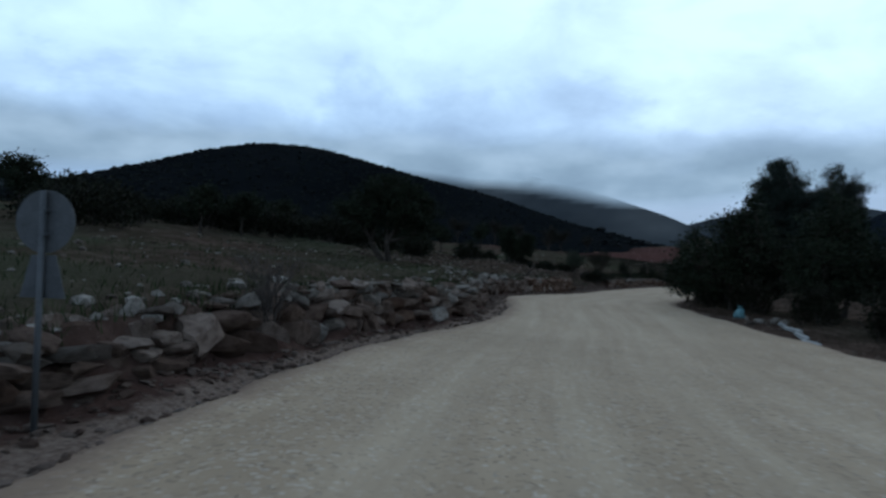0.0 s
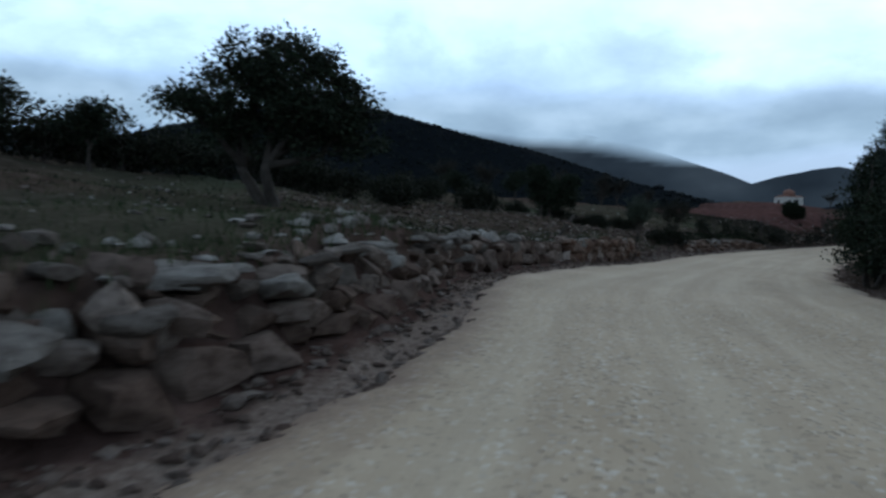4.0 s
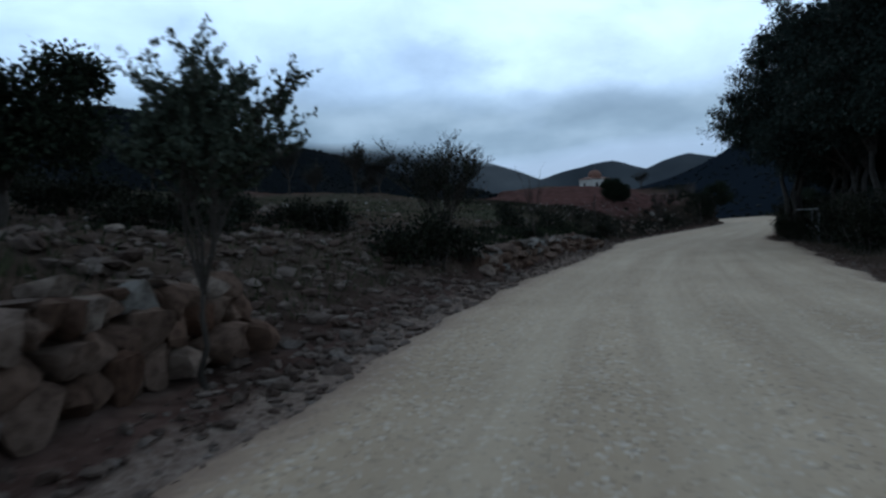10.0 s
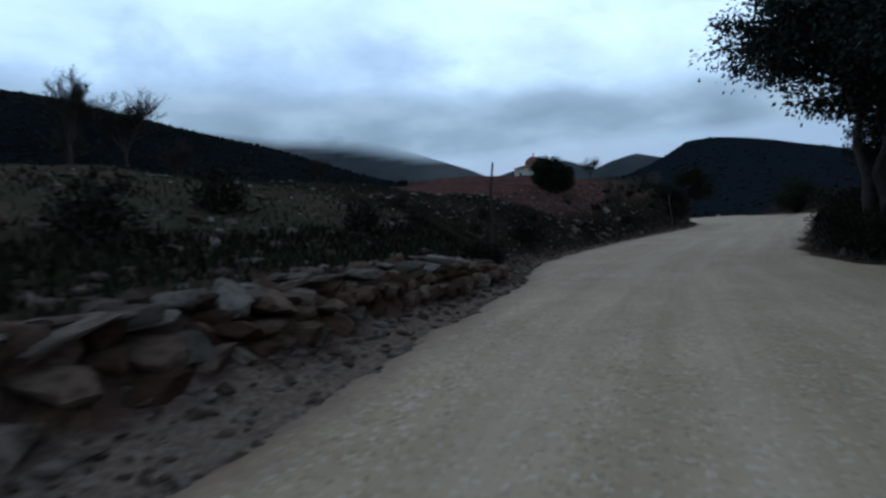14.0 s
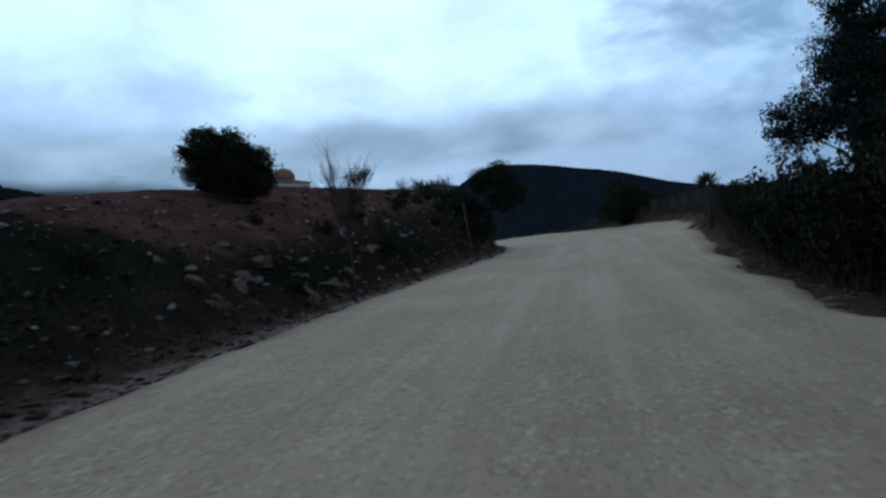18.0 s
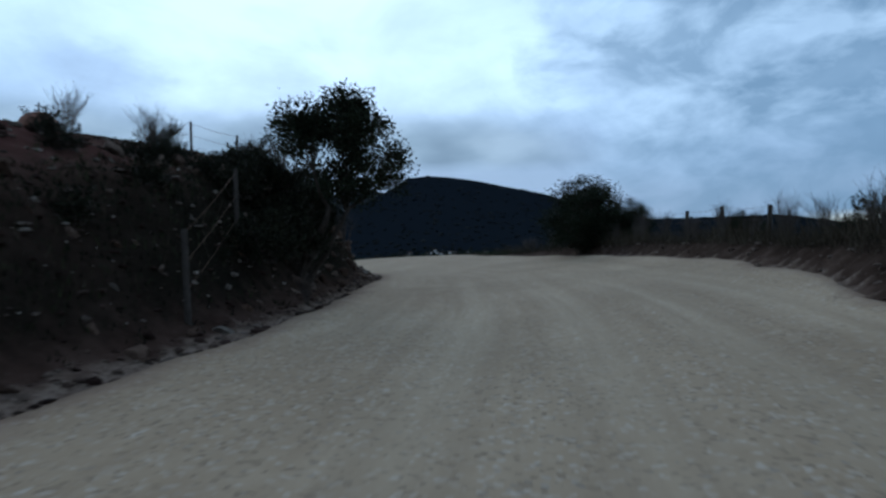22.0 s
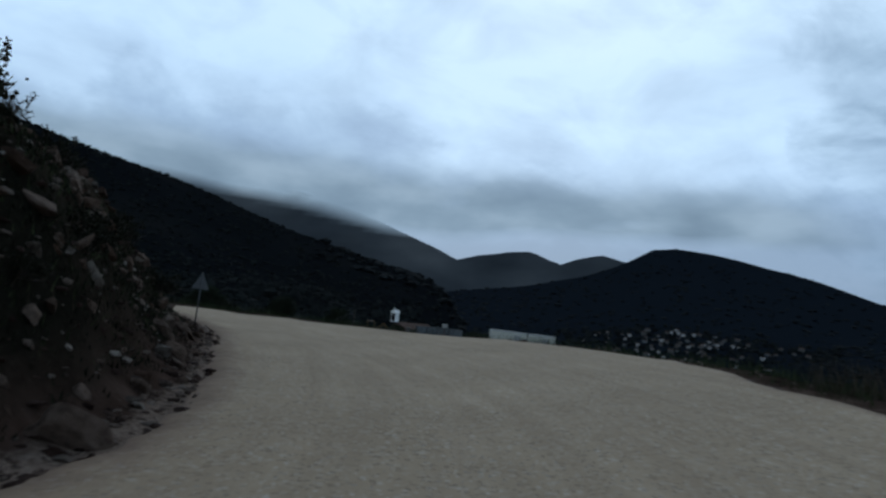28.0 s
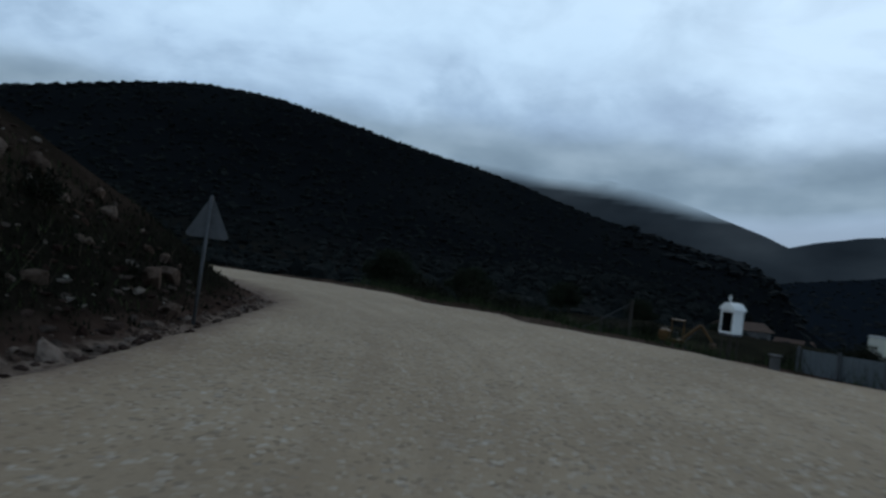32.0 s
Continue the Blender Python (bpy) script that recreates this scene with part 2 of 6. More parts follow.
def ground_material():
    """Earth, winter grass and scrub, mixed by painted zones of the sheet."""
    m, nt, b = material("field_ground", 1.0)
    b.inputs["Specular IOR Level"].default_value = 0.0
    co = n_coord(nt)
    big, mid, fine = n_noise(nt, co, 0.12, 6), n_noise(nt, co, 1.1, 8, 0.7), n_noise(nt, co, 14.0, 5, 0.7)
    far = n_noise(nt, co, 0.011, 9, 0.72)
    earth = n_ramp(nt, mid, [(0.3, (0.024, 0.0155, 0.012)), (0.5, (0.060, 0.040, 0.031)), (0.75, (0.135, 0.094, 0.074))])
    earth = n_mix(nt, n_ramp(nt, n_voro(nt, co, 9.0), [(0.0, 0.5), (0.16, 0.0)]), earth, (0.20, 0.17, 0.145))
    grass = n_ramp(nt, fine, [(0.3, (0.022, 0.027, 0.0165)), (0.55, (0.054, 0.057, 0.036)), (0.8, (0.112, 0.102, 0.070))])
    grass = n_mix(nt, n_ramp(nt, big, [(0.42, 0.0), (0.62, 0.8)]), grass, earth)
    red = n_ramp(nt, mid, [(0.25, (0.040, 0.0195, 0.0165)), (0.5, (0.076, 0.037, 0.0315)), (0.8, (0.130, 0.073, 0.063))])
    # near-black hill scrub: the cover's own shade is put into the colour
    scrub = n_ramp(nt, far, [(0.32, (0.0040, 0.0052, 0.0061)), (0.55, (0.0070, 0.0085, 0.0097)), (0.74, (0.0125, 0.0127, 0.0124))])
    col = n_mix(nt, n_attr(nt, "grass"), earth, grass)
    col = n_mix(nt, n_attr(nt, "red"), col, red)
    # weeds in near-black tones, with the bank's shade put into the colour
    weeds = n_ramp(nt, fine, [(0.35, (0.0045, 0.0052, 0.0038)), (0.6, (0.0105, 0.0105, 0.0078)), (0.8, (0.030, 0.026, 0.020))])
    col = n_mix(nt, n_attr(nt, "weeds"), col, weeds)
    loose = n_ramp(nt, fine, [(0.3, (0.085, 0.060, 0.047)), (0.5, (0.175, 0.130, 0.103)), (0.75, (0.28, 0.225, 0.185))])
    col = n_mix(nt, n_ramp(nt, n_math(nt, "ADD", n_attr(nt, "loose"), n_math(nt, "MULTIPLY", n_math(nt, "SUBTRACT", n_noise(nt, co, 1.7, 7, 0.7), 0.5), 1.3)), [(0.35, 0.0), (0.65, 0.9)]), col, loose)
    # bluish haze of distance painted into the far scrub's colour
    scrub = n_mix(nt, n_math(nt, "MULTIPLY", n_attr(nt, "far_haze"), 0.8), scrub, (0.0092, 0.0130, 0.0178))
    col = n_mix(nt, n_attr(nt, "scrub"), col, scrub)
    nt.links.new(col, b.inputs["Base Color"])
    n_bump(nt, b, n_math(nt, "ADD", mid, fine), 0.8, 0.08)
    return m


def rock_material(name, tints, lichen, island=False):
    """Limestone: each stone its own tint, with stains and pitted relief."""
    m, nt, b = material(name, 0.95)
    b.inputs["Specular IOR Level"].default_value = 0.04
    co = n_coord(nt)
    r = n_island(nt) if island else n_random(nt)
    base = n_ramp(nt, r, [(i / (len(tints) - 1), c) for i, c in enumerate(tints)])
    stain = n_noise(nt, co, 2.6, 6, 0.65)
    base = n_mix(nt, n_ramp(nt, stain, [(0.42, 0.0), (0.66, 0.75)]), base, lichen)
    fine = n_noise(nt, co, 26.0, 6, 0.7)
    base = n_mix(nt, 0.5, base, n_ramp(nt, fine, [(0.3, 0.25), (0.7, 0.85)]), "MULTIPLY")
    nt.links.new(base, b.inputs["Base Color"])
    n_bump(nt, b, n_math(nt, "ADD", fine, n_noise(nt, co, 7.0, 4)), 0.75, 0.04)
    return m


def leaf_material(name, lo, hi, rough=0.6):
    m, nt, b = material(name, rough)
    b.inputs["Specular IOR Level"].default_value = 0.02
    r = n_island(nt)
    nt.links.new(n_ramp(nt, r, [(0.0, lo), (1.0, hi)]), b.inputs["Base Color"])
    return m


M_gravel, M_ground = gravel_material(), ground_material()
M_stone = rock_material("wall_limestone", [(0.070, 0.044, 0.033), (0.165, 0.112, 0.086), (0.30, 0.235, 0.195), (0.100, 0.062, 0.046), (0.22, 0.165, 0.134), (0.115, 0.068, 0.047)], (0.034, 0.018, 0.0125))
M_brown = rock_material("brown_wall_stone", [(0.080, 0.044, 0.030), (0.17, 0.104, 0.074), (0.31, 0.238, 0.19), (0.13, 0.068, 0.044), (0.22, 0.146, 0.108), (0.100, 0.056, 0.039)], (0.030, 0.015, 0.010))
M_boulder = rock_material("grey_boulder", [(0.082, 0.064, 0.052), (0.17, 0.143, 0.122), (0.29, 0.258, 0.225), (0.115, 0.086, 0.068)], (0.05, 0.036, 0.028))
M_rubble = rock_material("rubble", [(0.075, 0.052, 0.040), (0.19, 0.16, 0.135), (0.42, 0.38, 0.335), (0.105, 0.07, 0.052), (0.30, 0.265, 0.23)], (0.05, 0.034, 0.027), True)
M_clod = rock_material("earth_clods", [(0.066, 0.042, 0.032), (0.12, 0.083, 0.065), (0.20, 0.155, 0.128), (0.095, 0.060, 0.045), (0.24, 0.195, 0.165)], (0.05, 0.034, 0.027), True)
# redder earth clods at about half tone, the bank's shade put into them
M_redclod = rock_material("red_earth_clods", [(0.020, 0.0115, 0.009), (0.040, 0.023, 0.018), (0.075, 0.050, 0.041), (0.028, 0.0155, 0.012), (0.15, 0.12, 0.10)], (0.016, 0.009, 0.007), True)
M_bark = simple("bark", (0.018, 0.014, 0.011), (0.052, 0.042, 0.034), scale=5, fine=30, bump=0.8, dist=0.03)
M_bark_pale = simple("pale_bark", (0.022, 0.019, 0.017), (0.062, 0.055, 0.048), scale=4, fine=25, bump=0.5, dist=0.02)
M_twig = simple("bare_twigs", (0.030, 0.024, 0.021), (0.085, 0.070, 0.062))
M_oak = leaf_material("evergreen_leaves", (0.007, 0.010, 0.0065), (0.026, 0.032, 0.019))
M_olive = leaf_material("olive_leaves", (0.016, 0.021, 0.014), (0.062, 0.072, 0.052))
M_euca = leaf_material("eucalyptus_leaves", (0.006, 0.0095, 0.0075), (0.027, 0.036, 0.029))
M_bush = leaf_material("bramble_leaves", (0.005, 0.006, 0.004), (0.021, 0.022, 0.0135))
M_dry = leaf_material("dry_grass_blades", (0.021, 0.016, 0.011), (0.082, 0.066, 0.046), 0.9)
M_green = leaf_material("green_grass_blades", (0.014, 0.021, 0.0095), (0.048, 0.058, 0.027), 0.9)
# hill leaves near black, shade inside the cover included in the colour
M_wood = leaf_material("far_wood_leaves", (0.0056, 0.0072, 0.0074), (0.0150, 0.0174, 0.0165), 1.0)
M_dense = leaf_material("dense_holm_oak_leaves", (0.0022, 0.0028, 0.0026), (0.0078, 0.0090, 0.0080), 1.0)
# valley wood leaves, paler and bluer: haze put into their colour
M_hazed_wood = leaf_material("hazed_valley_leaves", (0.0085, 0.0105, 0.0115), (0.0165, 0.0195, 0.0200), 1.0)
M_white = simple("whitewash", (0.62, 0.63, 0.62), (0.80, 0.80, 0.78), 0.8, scale=3, fine=50, bump=0.1)
M_cream = simple("cream_plaster", (0.30, 0.27, 0.24), (0.48, 0.44, 0.39), 0.85, scale=2, fine=30, bump=0.1)
M_tile = simple("terracotta_roof", (0.105, 0.050, 0.037), (0.19, 0.095, 0.068), 0.85, scale=2)
M_oldtile = simple("dull_old_tiles", (0.045, 0.028, 0.021), (0.085, 0.054, 0.042), 0.9, scale=2)
M_steel = simple("galvanised_steel", (0.055, 0.058, 0.062), (0.105, 0.11, 0.115), 0.6, 0.4, scale=4, bump=0.05)
M_rust = simple("rusted_iron", (0.06, 0.04, 0.03), (0.17, 0.10, 0.07), 0.8, 0.3)
M_post = simple("weathered_timber", (0.020, 0.017, 0.015), (0.060, 0.051, 0.044), 0.9, scale=8)
M_concrete = simple("concrete", (0.22, 0.22, 0.21), (0.38, 0.38, 0.36), 0.95, scale=2)
M_dark = simple("dark_opening", (0.010, 0.010, 0.011), (0.020, 0.020, 0.022), 0.6)
M_yellow = simple("worn_yellow_paint", (0.058, 0.029, 0.011), (0.105, 0.054, 0.018), 0.55)
M_rubber = simple("black_rubber", (0.012, 0.012, 0.012), (0.03, 0.03, 0.03), 0.8)
M_plaster = simple("dull_plaster", (0.045, 0.044, 0.043), (0.13, 0.125, 0.12), 0.9, scale=1.5)
M_greysheet = simple("weathered_grey_sheet", (0.075, 0.086, 0.094), (0.135, 0.152, 0.162), 0.6, 0.2, scale=2)
M_pipe = simple("grey_painted_pipe", (0.05, 0.052, 0.054), (0.10, 0.105, 0.105), 0.6)
M_turq = simple("turquoise_plastic", (0.07, 0.16, 0.175), (0.12, 0.23, 0.245), 0.45)
M_sheet = simple("cream_sheet_metal", (0.42, 0.40, 0.33), (0.58, 0.56, 0.48), 0.6)

# ---- the lie of the land ----
def spline(points, step=0.5):
    """A Catmull-Rom curve through points, sampled finely."""
    p = np.array(points, float)
    p = np.vstack([2 * p[0] - p[1], p, 2 * p[-1] - p[-2]])
    out = []
    for i in range(1, len(p) - 2):
        a, b, c, d = p[i - 1:i + 3]
        n = max(2, int(np.linalg.norm(c - b) / step))
        u = np.arange(n)[:, None] / n
        out.append(0.5 * (2 * b + (c - a) * u + (2 * a - 5 * b + 4 * c - d) * u ** 2 + (3 * b - a - 3 * c + d) * u ** 3))
    return np.vstack(out + [p[-2:-1]])


# the driven line, from behind the start to where the road leaves round the bend
LINE = spline([(1.5, -90), (1, -60), (0.5, -30), (0, -12), (0, 0), (0, 6), (0.4, 12), (1.2, 18), (1.7, 24), (2.0, 30), (3.2, 35.8), (4.8, 41.5),
               (6.7, 47.2), (8.8, 52.9), (11, 58.4), (13.5, 63.9), (16.1, 69.3), (18.9, 74.6), (21.9, 79.8), (24.9, 85), (28.2, 90),
               (31.8, 94.8), (35.5, 99.5), (39.3, 104.2), (43.3, 108.7), (47.1, 113.3), (50.4, 118.3), (53.5, 123.4), (55.8, 129), (57, 134.8),
               (57.1, 140.8), (56.4, 146.8), (55, 152), (52.3, 156.8), (48.6, 161), (43, 165.6), (35, 171), (22, 178), (0, 186)])
LEN = np.r_[0, np.cumsum(np.linalg.norm(np.diff(LINE, axis=0), axis=1))]
LEN -= LEN[np.argmin(np.abs(LINE[:, 1]) + np.abs(LINE[:, 0]))]
TAN = np.gradient(LINE, axis=0)
TAN /= np.linalg.norm(TAN, axis=1)[:, None]


def table(pairs):
    x, y = zip(*pairs)
    return lambda s: np.interp(s, x, y)


road_z = table([(-90, -1.2), (0, -1.45), (6, -1.6), (12, -1.75), (18, -1.9), (24, -1.86), (30, -1.74), (36, -1.9), (42, -2.08), (48, -2.23), (54, -2.28), (66, -2.31),
                (78, -2.31), (84, -2.42), (90, -2.54), (96, -2.58), (102, -2.52), (108, -2.4), (114, -2.24), (120, -2.06), (126, -1.95), (138, -1.86),
                (144, -1.95), (150, -2.06), (156, -2.12), (165, -2.2), (180, -2.35), (230, -4.0)])
edge_l = table([(-90, -3.2), (0, -3.25), (12, -3.4), (17, -3.1), (20, -2.45), (22, -2.1), (26, -1.9), (29, -2.0), (32, -2.6), (35, -3.2), (43, -3.2), (46, -3.0), (52, -2.6), (57, -2.8), (66, -2.85), (70, -2.6), (75, -2.55), (80, -2.85), (86, -3.35), (90, -4.1), (95, -5.0), (100, -5.25),
                (108, -5.1), (114, -4.6), (122, -4.2), (134, -4.0), (142, -3.5), (147, -3.4), (152, -3.85), (158, -4.1), (163, -3.8), (166.5, -3.7), (170, -3.2), (174, -2.1), (180, -1.9), (230, -2.0)])
edge_r = table([(-90, 6), (0, 6.8), (16, 7.2), (20, 6.6), (24, 6.1), (30, 5.4), (47, 5.0), (62, 5.2), (75, 5.6), (92, 5.9), (98, 4.4), (102, 3.9), (108, 4.0), (114, 4.3),
                (119, 4.6), (123, 4.6), (127, 5.3), (131, 5.7), (138, 5.5), (143, 5.7), (149, 5.9), (152, 6.6), (156, 7.6), (160, 7.0), (163, 6.4), (165.3, 4.9), (167, 4.5), (171.6, 3.2), (175, 2.7), (188, 2.6), (230, 2.4)])
camber = table([(104, 0), (116, 0.045), (127, 0.11), (150, 0.115), (160, 0.105), (168, 0.07), (176, 0.03), (186, 0)])
verge_w = table([(0, 1.0), (20, 1.0), (45, 1.0), (50, 1.0), (53, 1.6), (62, 1.4), (65, 1.0), (80, 1.0), (88, 0.6), (110, 0.55), (230, 0.5)])
berm = table([(112, 0.0), (120, 0.12), (132, 0.16), (140, 0.10), (152, 0.05), (158, 0.0)])
bank_w = table([(51, 0.45), (55, 3.0), (61, 2.6), (65, 0.5), (83, 0.6), (90, 3.6), (108, 3.6), (118, 3.0), (125, 2.2), (132, 2.0), (138, 2.1), (150, 2.2), (160, 3.6), (172, 3.0), (230, 4)])
bank_h = table([(-20, 0.55), (6, 0.6), (13, 0.9), (30, 1.0), (36, 0.78), (44, 0.78), (49, 1.0), (54, 1.2), (60, 1.0), (65, 0.68), (76, 0.5), (83, 0.6), (92, 1.1), (108, 1.25), (116, 1.6), (126, 2.0), (136, 2.4), (150, 2.6), (160, 2.3), (168, 1.3), (176, 0.8), (230, 0.6)])
field_k = table([(0, 0.075), (30, 0.09), (40, 0.13), (50, 0.11), (60, 0.12), (84, 0.14), (95, 0.338), (104, 0.157), (112, 0.344), (120, 0.247), (128, 0.077), (140, 0.14), (160, 0.12), (175, 0.05), (230, 0.03)])
field_l = table([(70, 45), (80, 30), (92, 4.8), (112, 3.9), (124, 3.0), (160, 12), (230, 20)])


def along(x, y):
    """For arrays of places: the way along the line, the offset to its right, and the straight distance."""
    x, y = np.ravel(x), np.ravel(y)
    s, o = np.empty(len(x)), np.empty(len(x))
    for i in range(0, len(x), 4000):
        dx, dy = x[i:i + 4000, None] - LINE[:, 0], y[i:i + 4000, None] - LINE[:, 1]
        k = np.argmin(dx * dx + dy * dy, 1)
        r = np.arange(len(k))
        a, b = dx[r, k], dy[r, k]
        s[i:i + 4000] = LEN[k] + np.clip(a * TAN[k, 0] + b * TAN[k, 1], -3, 3)
        side = np.sign(a * TAN[k, 1] - b * TAN[k, 0])
        o[i:i + 4000] = side * np.hypot(a, b)
    return s, o


def wave(x, y, size, seed=0.0):
    """Smooth uneven numbers about 0, a few sines across each other."""
    u, v = x / size, y / size
    return (np.sin(u * 1.7 + v * 0.9 + seed) + np.sin(-u * 1.1 + v * 1.9 + 2.3 * seed + 1) + np.sin(u * 2.9 - v * 2.3 + 0.7 * seed + 2) * 0.6
            + np.sin(u * 4.3 + v * 4.9 + seed * 1.3) * 0.35) / 2.4


HUB = (30.0, 75.0)
# ridges round the valley: bearing and height in degrees from the hub, their distance and where they begin to rise
RIDGES = [
    ([(-100, 4), (-60, 5.4), (-45, 5.4), (-36, 5), (-20, 7.4), (-8, 8.2), (0, 7.6), (6, 6.4), (10, 5.2), (14, 3.6), (18, 2.2), (26, 0.5)], [(-100, 2300), (30, 2600)], [(-100, 900), (30, 1500)]),
    ([(6, 1.0), (13.5, 3.4), (17, 4.4), (20, 4.85), (22.7, 4.1), (27, 2.5), (34, 1)], [(0, 2300), (40, 2300)], [(0, 1400), (40, 1300)]),
    ([(16, 1.0), (22.7, 4.0), (25, 4.9), (26.4, 5.1), (28, 4.7), (33, 3.5), (40, 1)], [(0, 2000), (40, 2000)], [(0, 1100), (40, 1100)]),
    ([(12, 0.4), (20, 1.9), (26, 3.6), (28.6, 4.9), (30.2, 5.9), (32, 6.1), (36, 5.6), (41, 4.6), (46, 3.0), (52, 1.9), (60, 1.2)], [(0, 1500), (60, 1400)], [(0, 760), (60, 720)]),
    ([(40, 0.8), (48, 2.2), (60, 2.3), (65, 1.5), (75, 1.2), (100, 1.8), (140, 3.0), (180, 3.4)], [(40, 1500), (180, 1200)], [(40, 500), (180, 500)]),
    ([(-180, 3.4), (-140, 4.0), (-100, 4.4), (-75, 3.0), (-60, 1.0)], [(-180, 1200), (-60, 1500)], [(-180, 400), (-60, 400)]),
]

# the near hill, three broad swells over a low base: centre, height, half-widths and turn of each
SWELLS = [(-235.5, 532.4, 63.3, 138.9, 320.5, 0.03), (-94.9, 557.7, 61.3, 167.8, 192.0, -0.59), (74.3, 573.4, 19.7, 297.8, 80.9, -0.41)]


def near_hill(x, y):
    z = np.full(len(x), -16.0)
    for cx, cy, h, a, b, turn in SWELLS:
        u, v = (x - cx) * math.cos(turn) + (y - cy) * math.sin(turn), (y - cy) * math.cos(turn) - (x - cx) * math.sin(turn)
        z += h * np.exp(-(u / a) ** 2 - (v / b) ** 2)
    return z


def smooth(u):
    u = np.clip(u, 0, 1)
    return u * u * (3 - 2 * u)


def ground_z(x, y, rough=True):
    """The height of the ground sheet, for arrays of places."""
    x, y = np.ravel(np.asarray(x, float)), np.ravel(np.asarray(y, float))
    s, o = along(x, y)
    el, er = edge_l(s), edge_r(s)
    z0 = road_z(s) + camber(s) * np.clip(o, 0, er) + berm(s) * smooth((o - er + 1.3) / 1.3)
    u, v = np.maximum(el - o, 0), np.maximum(o - er, 0)
    left = bank_h(s) * smooth((u - verge_w(s)) / bank_w(s)) - 0.09 * (1 - smooth((u - 0.2) / 0.5))
    rise = np.maximum(0, u - verge_w(s) - bank_w(s))
    left = left + field_k(s) * field_l(s) * np.tanh(rise / field_l(s))
    left += 1.46 * np.exp(-((x - 33.4) / 46) ** 2 - ((y - 117) / 58.5) ** 2) * smooth(u / 6)
    left += 2.2 * np.exp(-((x - 38) / 15) ** 2 - ((y - 147) / 8) ** 2) * smooth(u / 6)
    drop = smooth((s - 104) / 16)
    right = -0.03 * np.minimum(v, 30) * (1 - drop) - drop * (1.3 * smooth((v - 0.6) / 5) + 14 * smooth((v - 4) / 190))
    right += 0.5 * smooth(v / 0.9) * (1 - smooth((v - 5) / 4)) * smooth((s - 114) / 8) * smooth((152 - s) / 8)
    near = z0 + np.where(u > 0, left, np.where(v > 0, right - 0.09 * (1 - smooth((v - 0.2) / 0.5)), -0.09))
    off_road = smooth((np.maximum(u, v)) / 1.5)
    if rough:
        near += off_road * (0.10 * wave(x, y, 1.1, 1) + 0.16 * wave(x, y, 3.7, 2) + np.minimum(np.maximum(u, v), 40) / 40 * 0.8 * wave(x, y, 17, 3))
    az, r = np.degrees(np.arctan2(x - HUB[0], y - HUB[1])), np.hypot(x - HUB[0], y - HUB[1])
    far = near_hill(x, y) - 60 * smooth((az - 13) / 8)
    if rough:
        far = far + smooth((r - 150) / 100) * smooth(far / 40) * 2.2 * wave(x, y, 60, 5)
    for el_deg, dist, start in RIDGES:
        e = np.interp(az, *zip(*el_deg), left=-9, right=-9)
        d, st = np.interp(az, *zip(*dist)), np.interp(az, *zip(*start))
        g = np.clip((r - st) / (d - st), 0, None)
        low = -14 - smooth((az - 6) / 8) * np.clip(0.065 * st - 14, 0, 42)
        up = np.where(g < 1, g ** 1.15, np.maximum(0.2, 1 - (g - 1) * 0.8))
        top = d * np.tan(np.radians(np.maximum(e, 0)))
        h = np.where((e > 0) & (r > st), top * up + low * (1 - np.clip(g, 0, 1)), -60)
        if rough:
            h = h + np.where(g > 0, np.clip(g, 0, 1) * (1 - 0.75 * np.exp(-((g - 1) / 0.1) ** 2)) * top * 0.07 * wave(x, y, 120, 5), 0)
        far = np.maximum(far, h)
    blend = smooth((r - 150) / 150)
    open_side = smooth((az - 6) / 8) * smooth((100 - az) / 30)
    plain = -2 + 6 * smooth((-az) / 30)
    deep = np.maximum(np.minimum(near, 8), plain) * (1 - open_side) + open_side * -np.clip(0.065 * r, 10, 50)
    near = near * (1 - blend) + deep * blend
    return np.maximum(near, far)


def height(x, y):
    return float(ground_z([x], [y])[0])


def at_line(s, off):
    """A place on the map, from the way along the line and the offset to its right."""
    k = min(len(LEN) - 2, max(0, int(np.searchsorted(LEN, s)) - 1))
    f = (s - LEN[k]) / (LEN[k + 1] - LEN[k])
    p, t = LINE[k] * (1 - f) + LINE[k + 1] * f, TAN[k] * (1 - f) + TAN[k + 1] * f
    t = t / np.linalg.norm(t)
    return float(p[0] + t[1] * off), float(p[1] - t[0] * off), math.degrees(math.atan2(t[1], t[0]))


def mesh_object(name, verts, faces, mat, smooth_faces=True):
    me = bpy.data.meshes.new(name)
    me.from_pydata([tuple(map(float, v)) for v in verts], [], [tuple(map(int, f)) for f in faces])
    me.materials.append(mat)
    if smooth_faces:
        me.polygons.foreach_set("use_smooth", [True] * len(me.polygons))
    me.update()
    return new(name, me)


def grid_faces(nu, nv):
    i = np.arange(nu - 1)[:, None] * nv + np.arange(nv - 1)[None, :]
    i = i.ravel()
    return np.stack([i, i + nv, i + nv + 1, i + 1], 1)


def add_attr(ob, name, values):
    a = ob.data.attributes.new(name, "FLOAT", "POINT")
    a.data.foreach_set("value", np.asarray(values, np.float32))


def spread(lo, hi, step, reach, grow=1.13):
    """Even lines from lo to hi, then wider and wider out to the reach."""
    mid = np.arange(lo, hi + step / 2, step)
    out, d, p = [], step, 0.0
    while p < reach:
        d = min(d * grow, 32)
        p += d
        out.append(p)
    out = np.array(out)
    return np.r_[(lo - out)[::-1], mid, hi + out]


gx, gy = spread(-24, 80, 0.42, 3300), spread(-6, 172, 0.42, 3300)
X, Y = np.meshgrid(gx, gy, indexing="ij")
GZ = ground_z(X, Y)
faces = grid_faces(len(gx), len(gy))[:, ::-1]
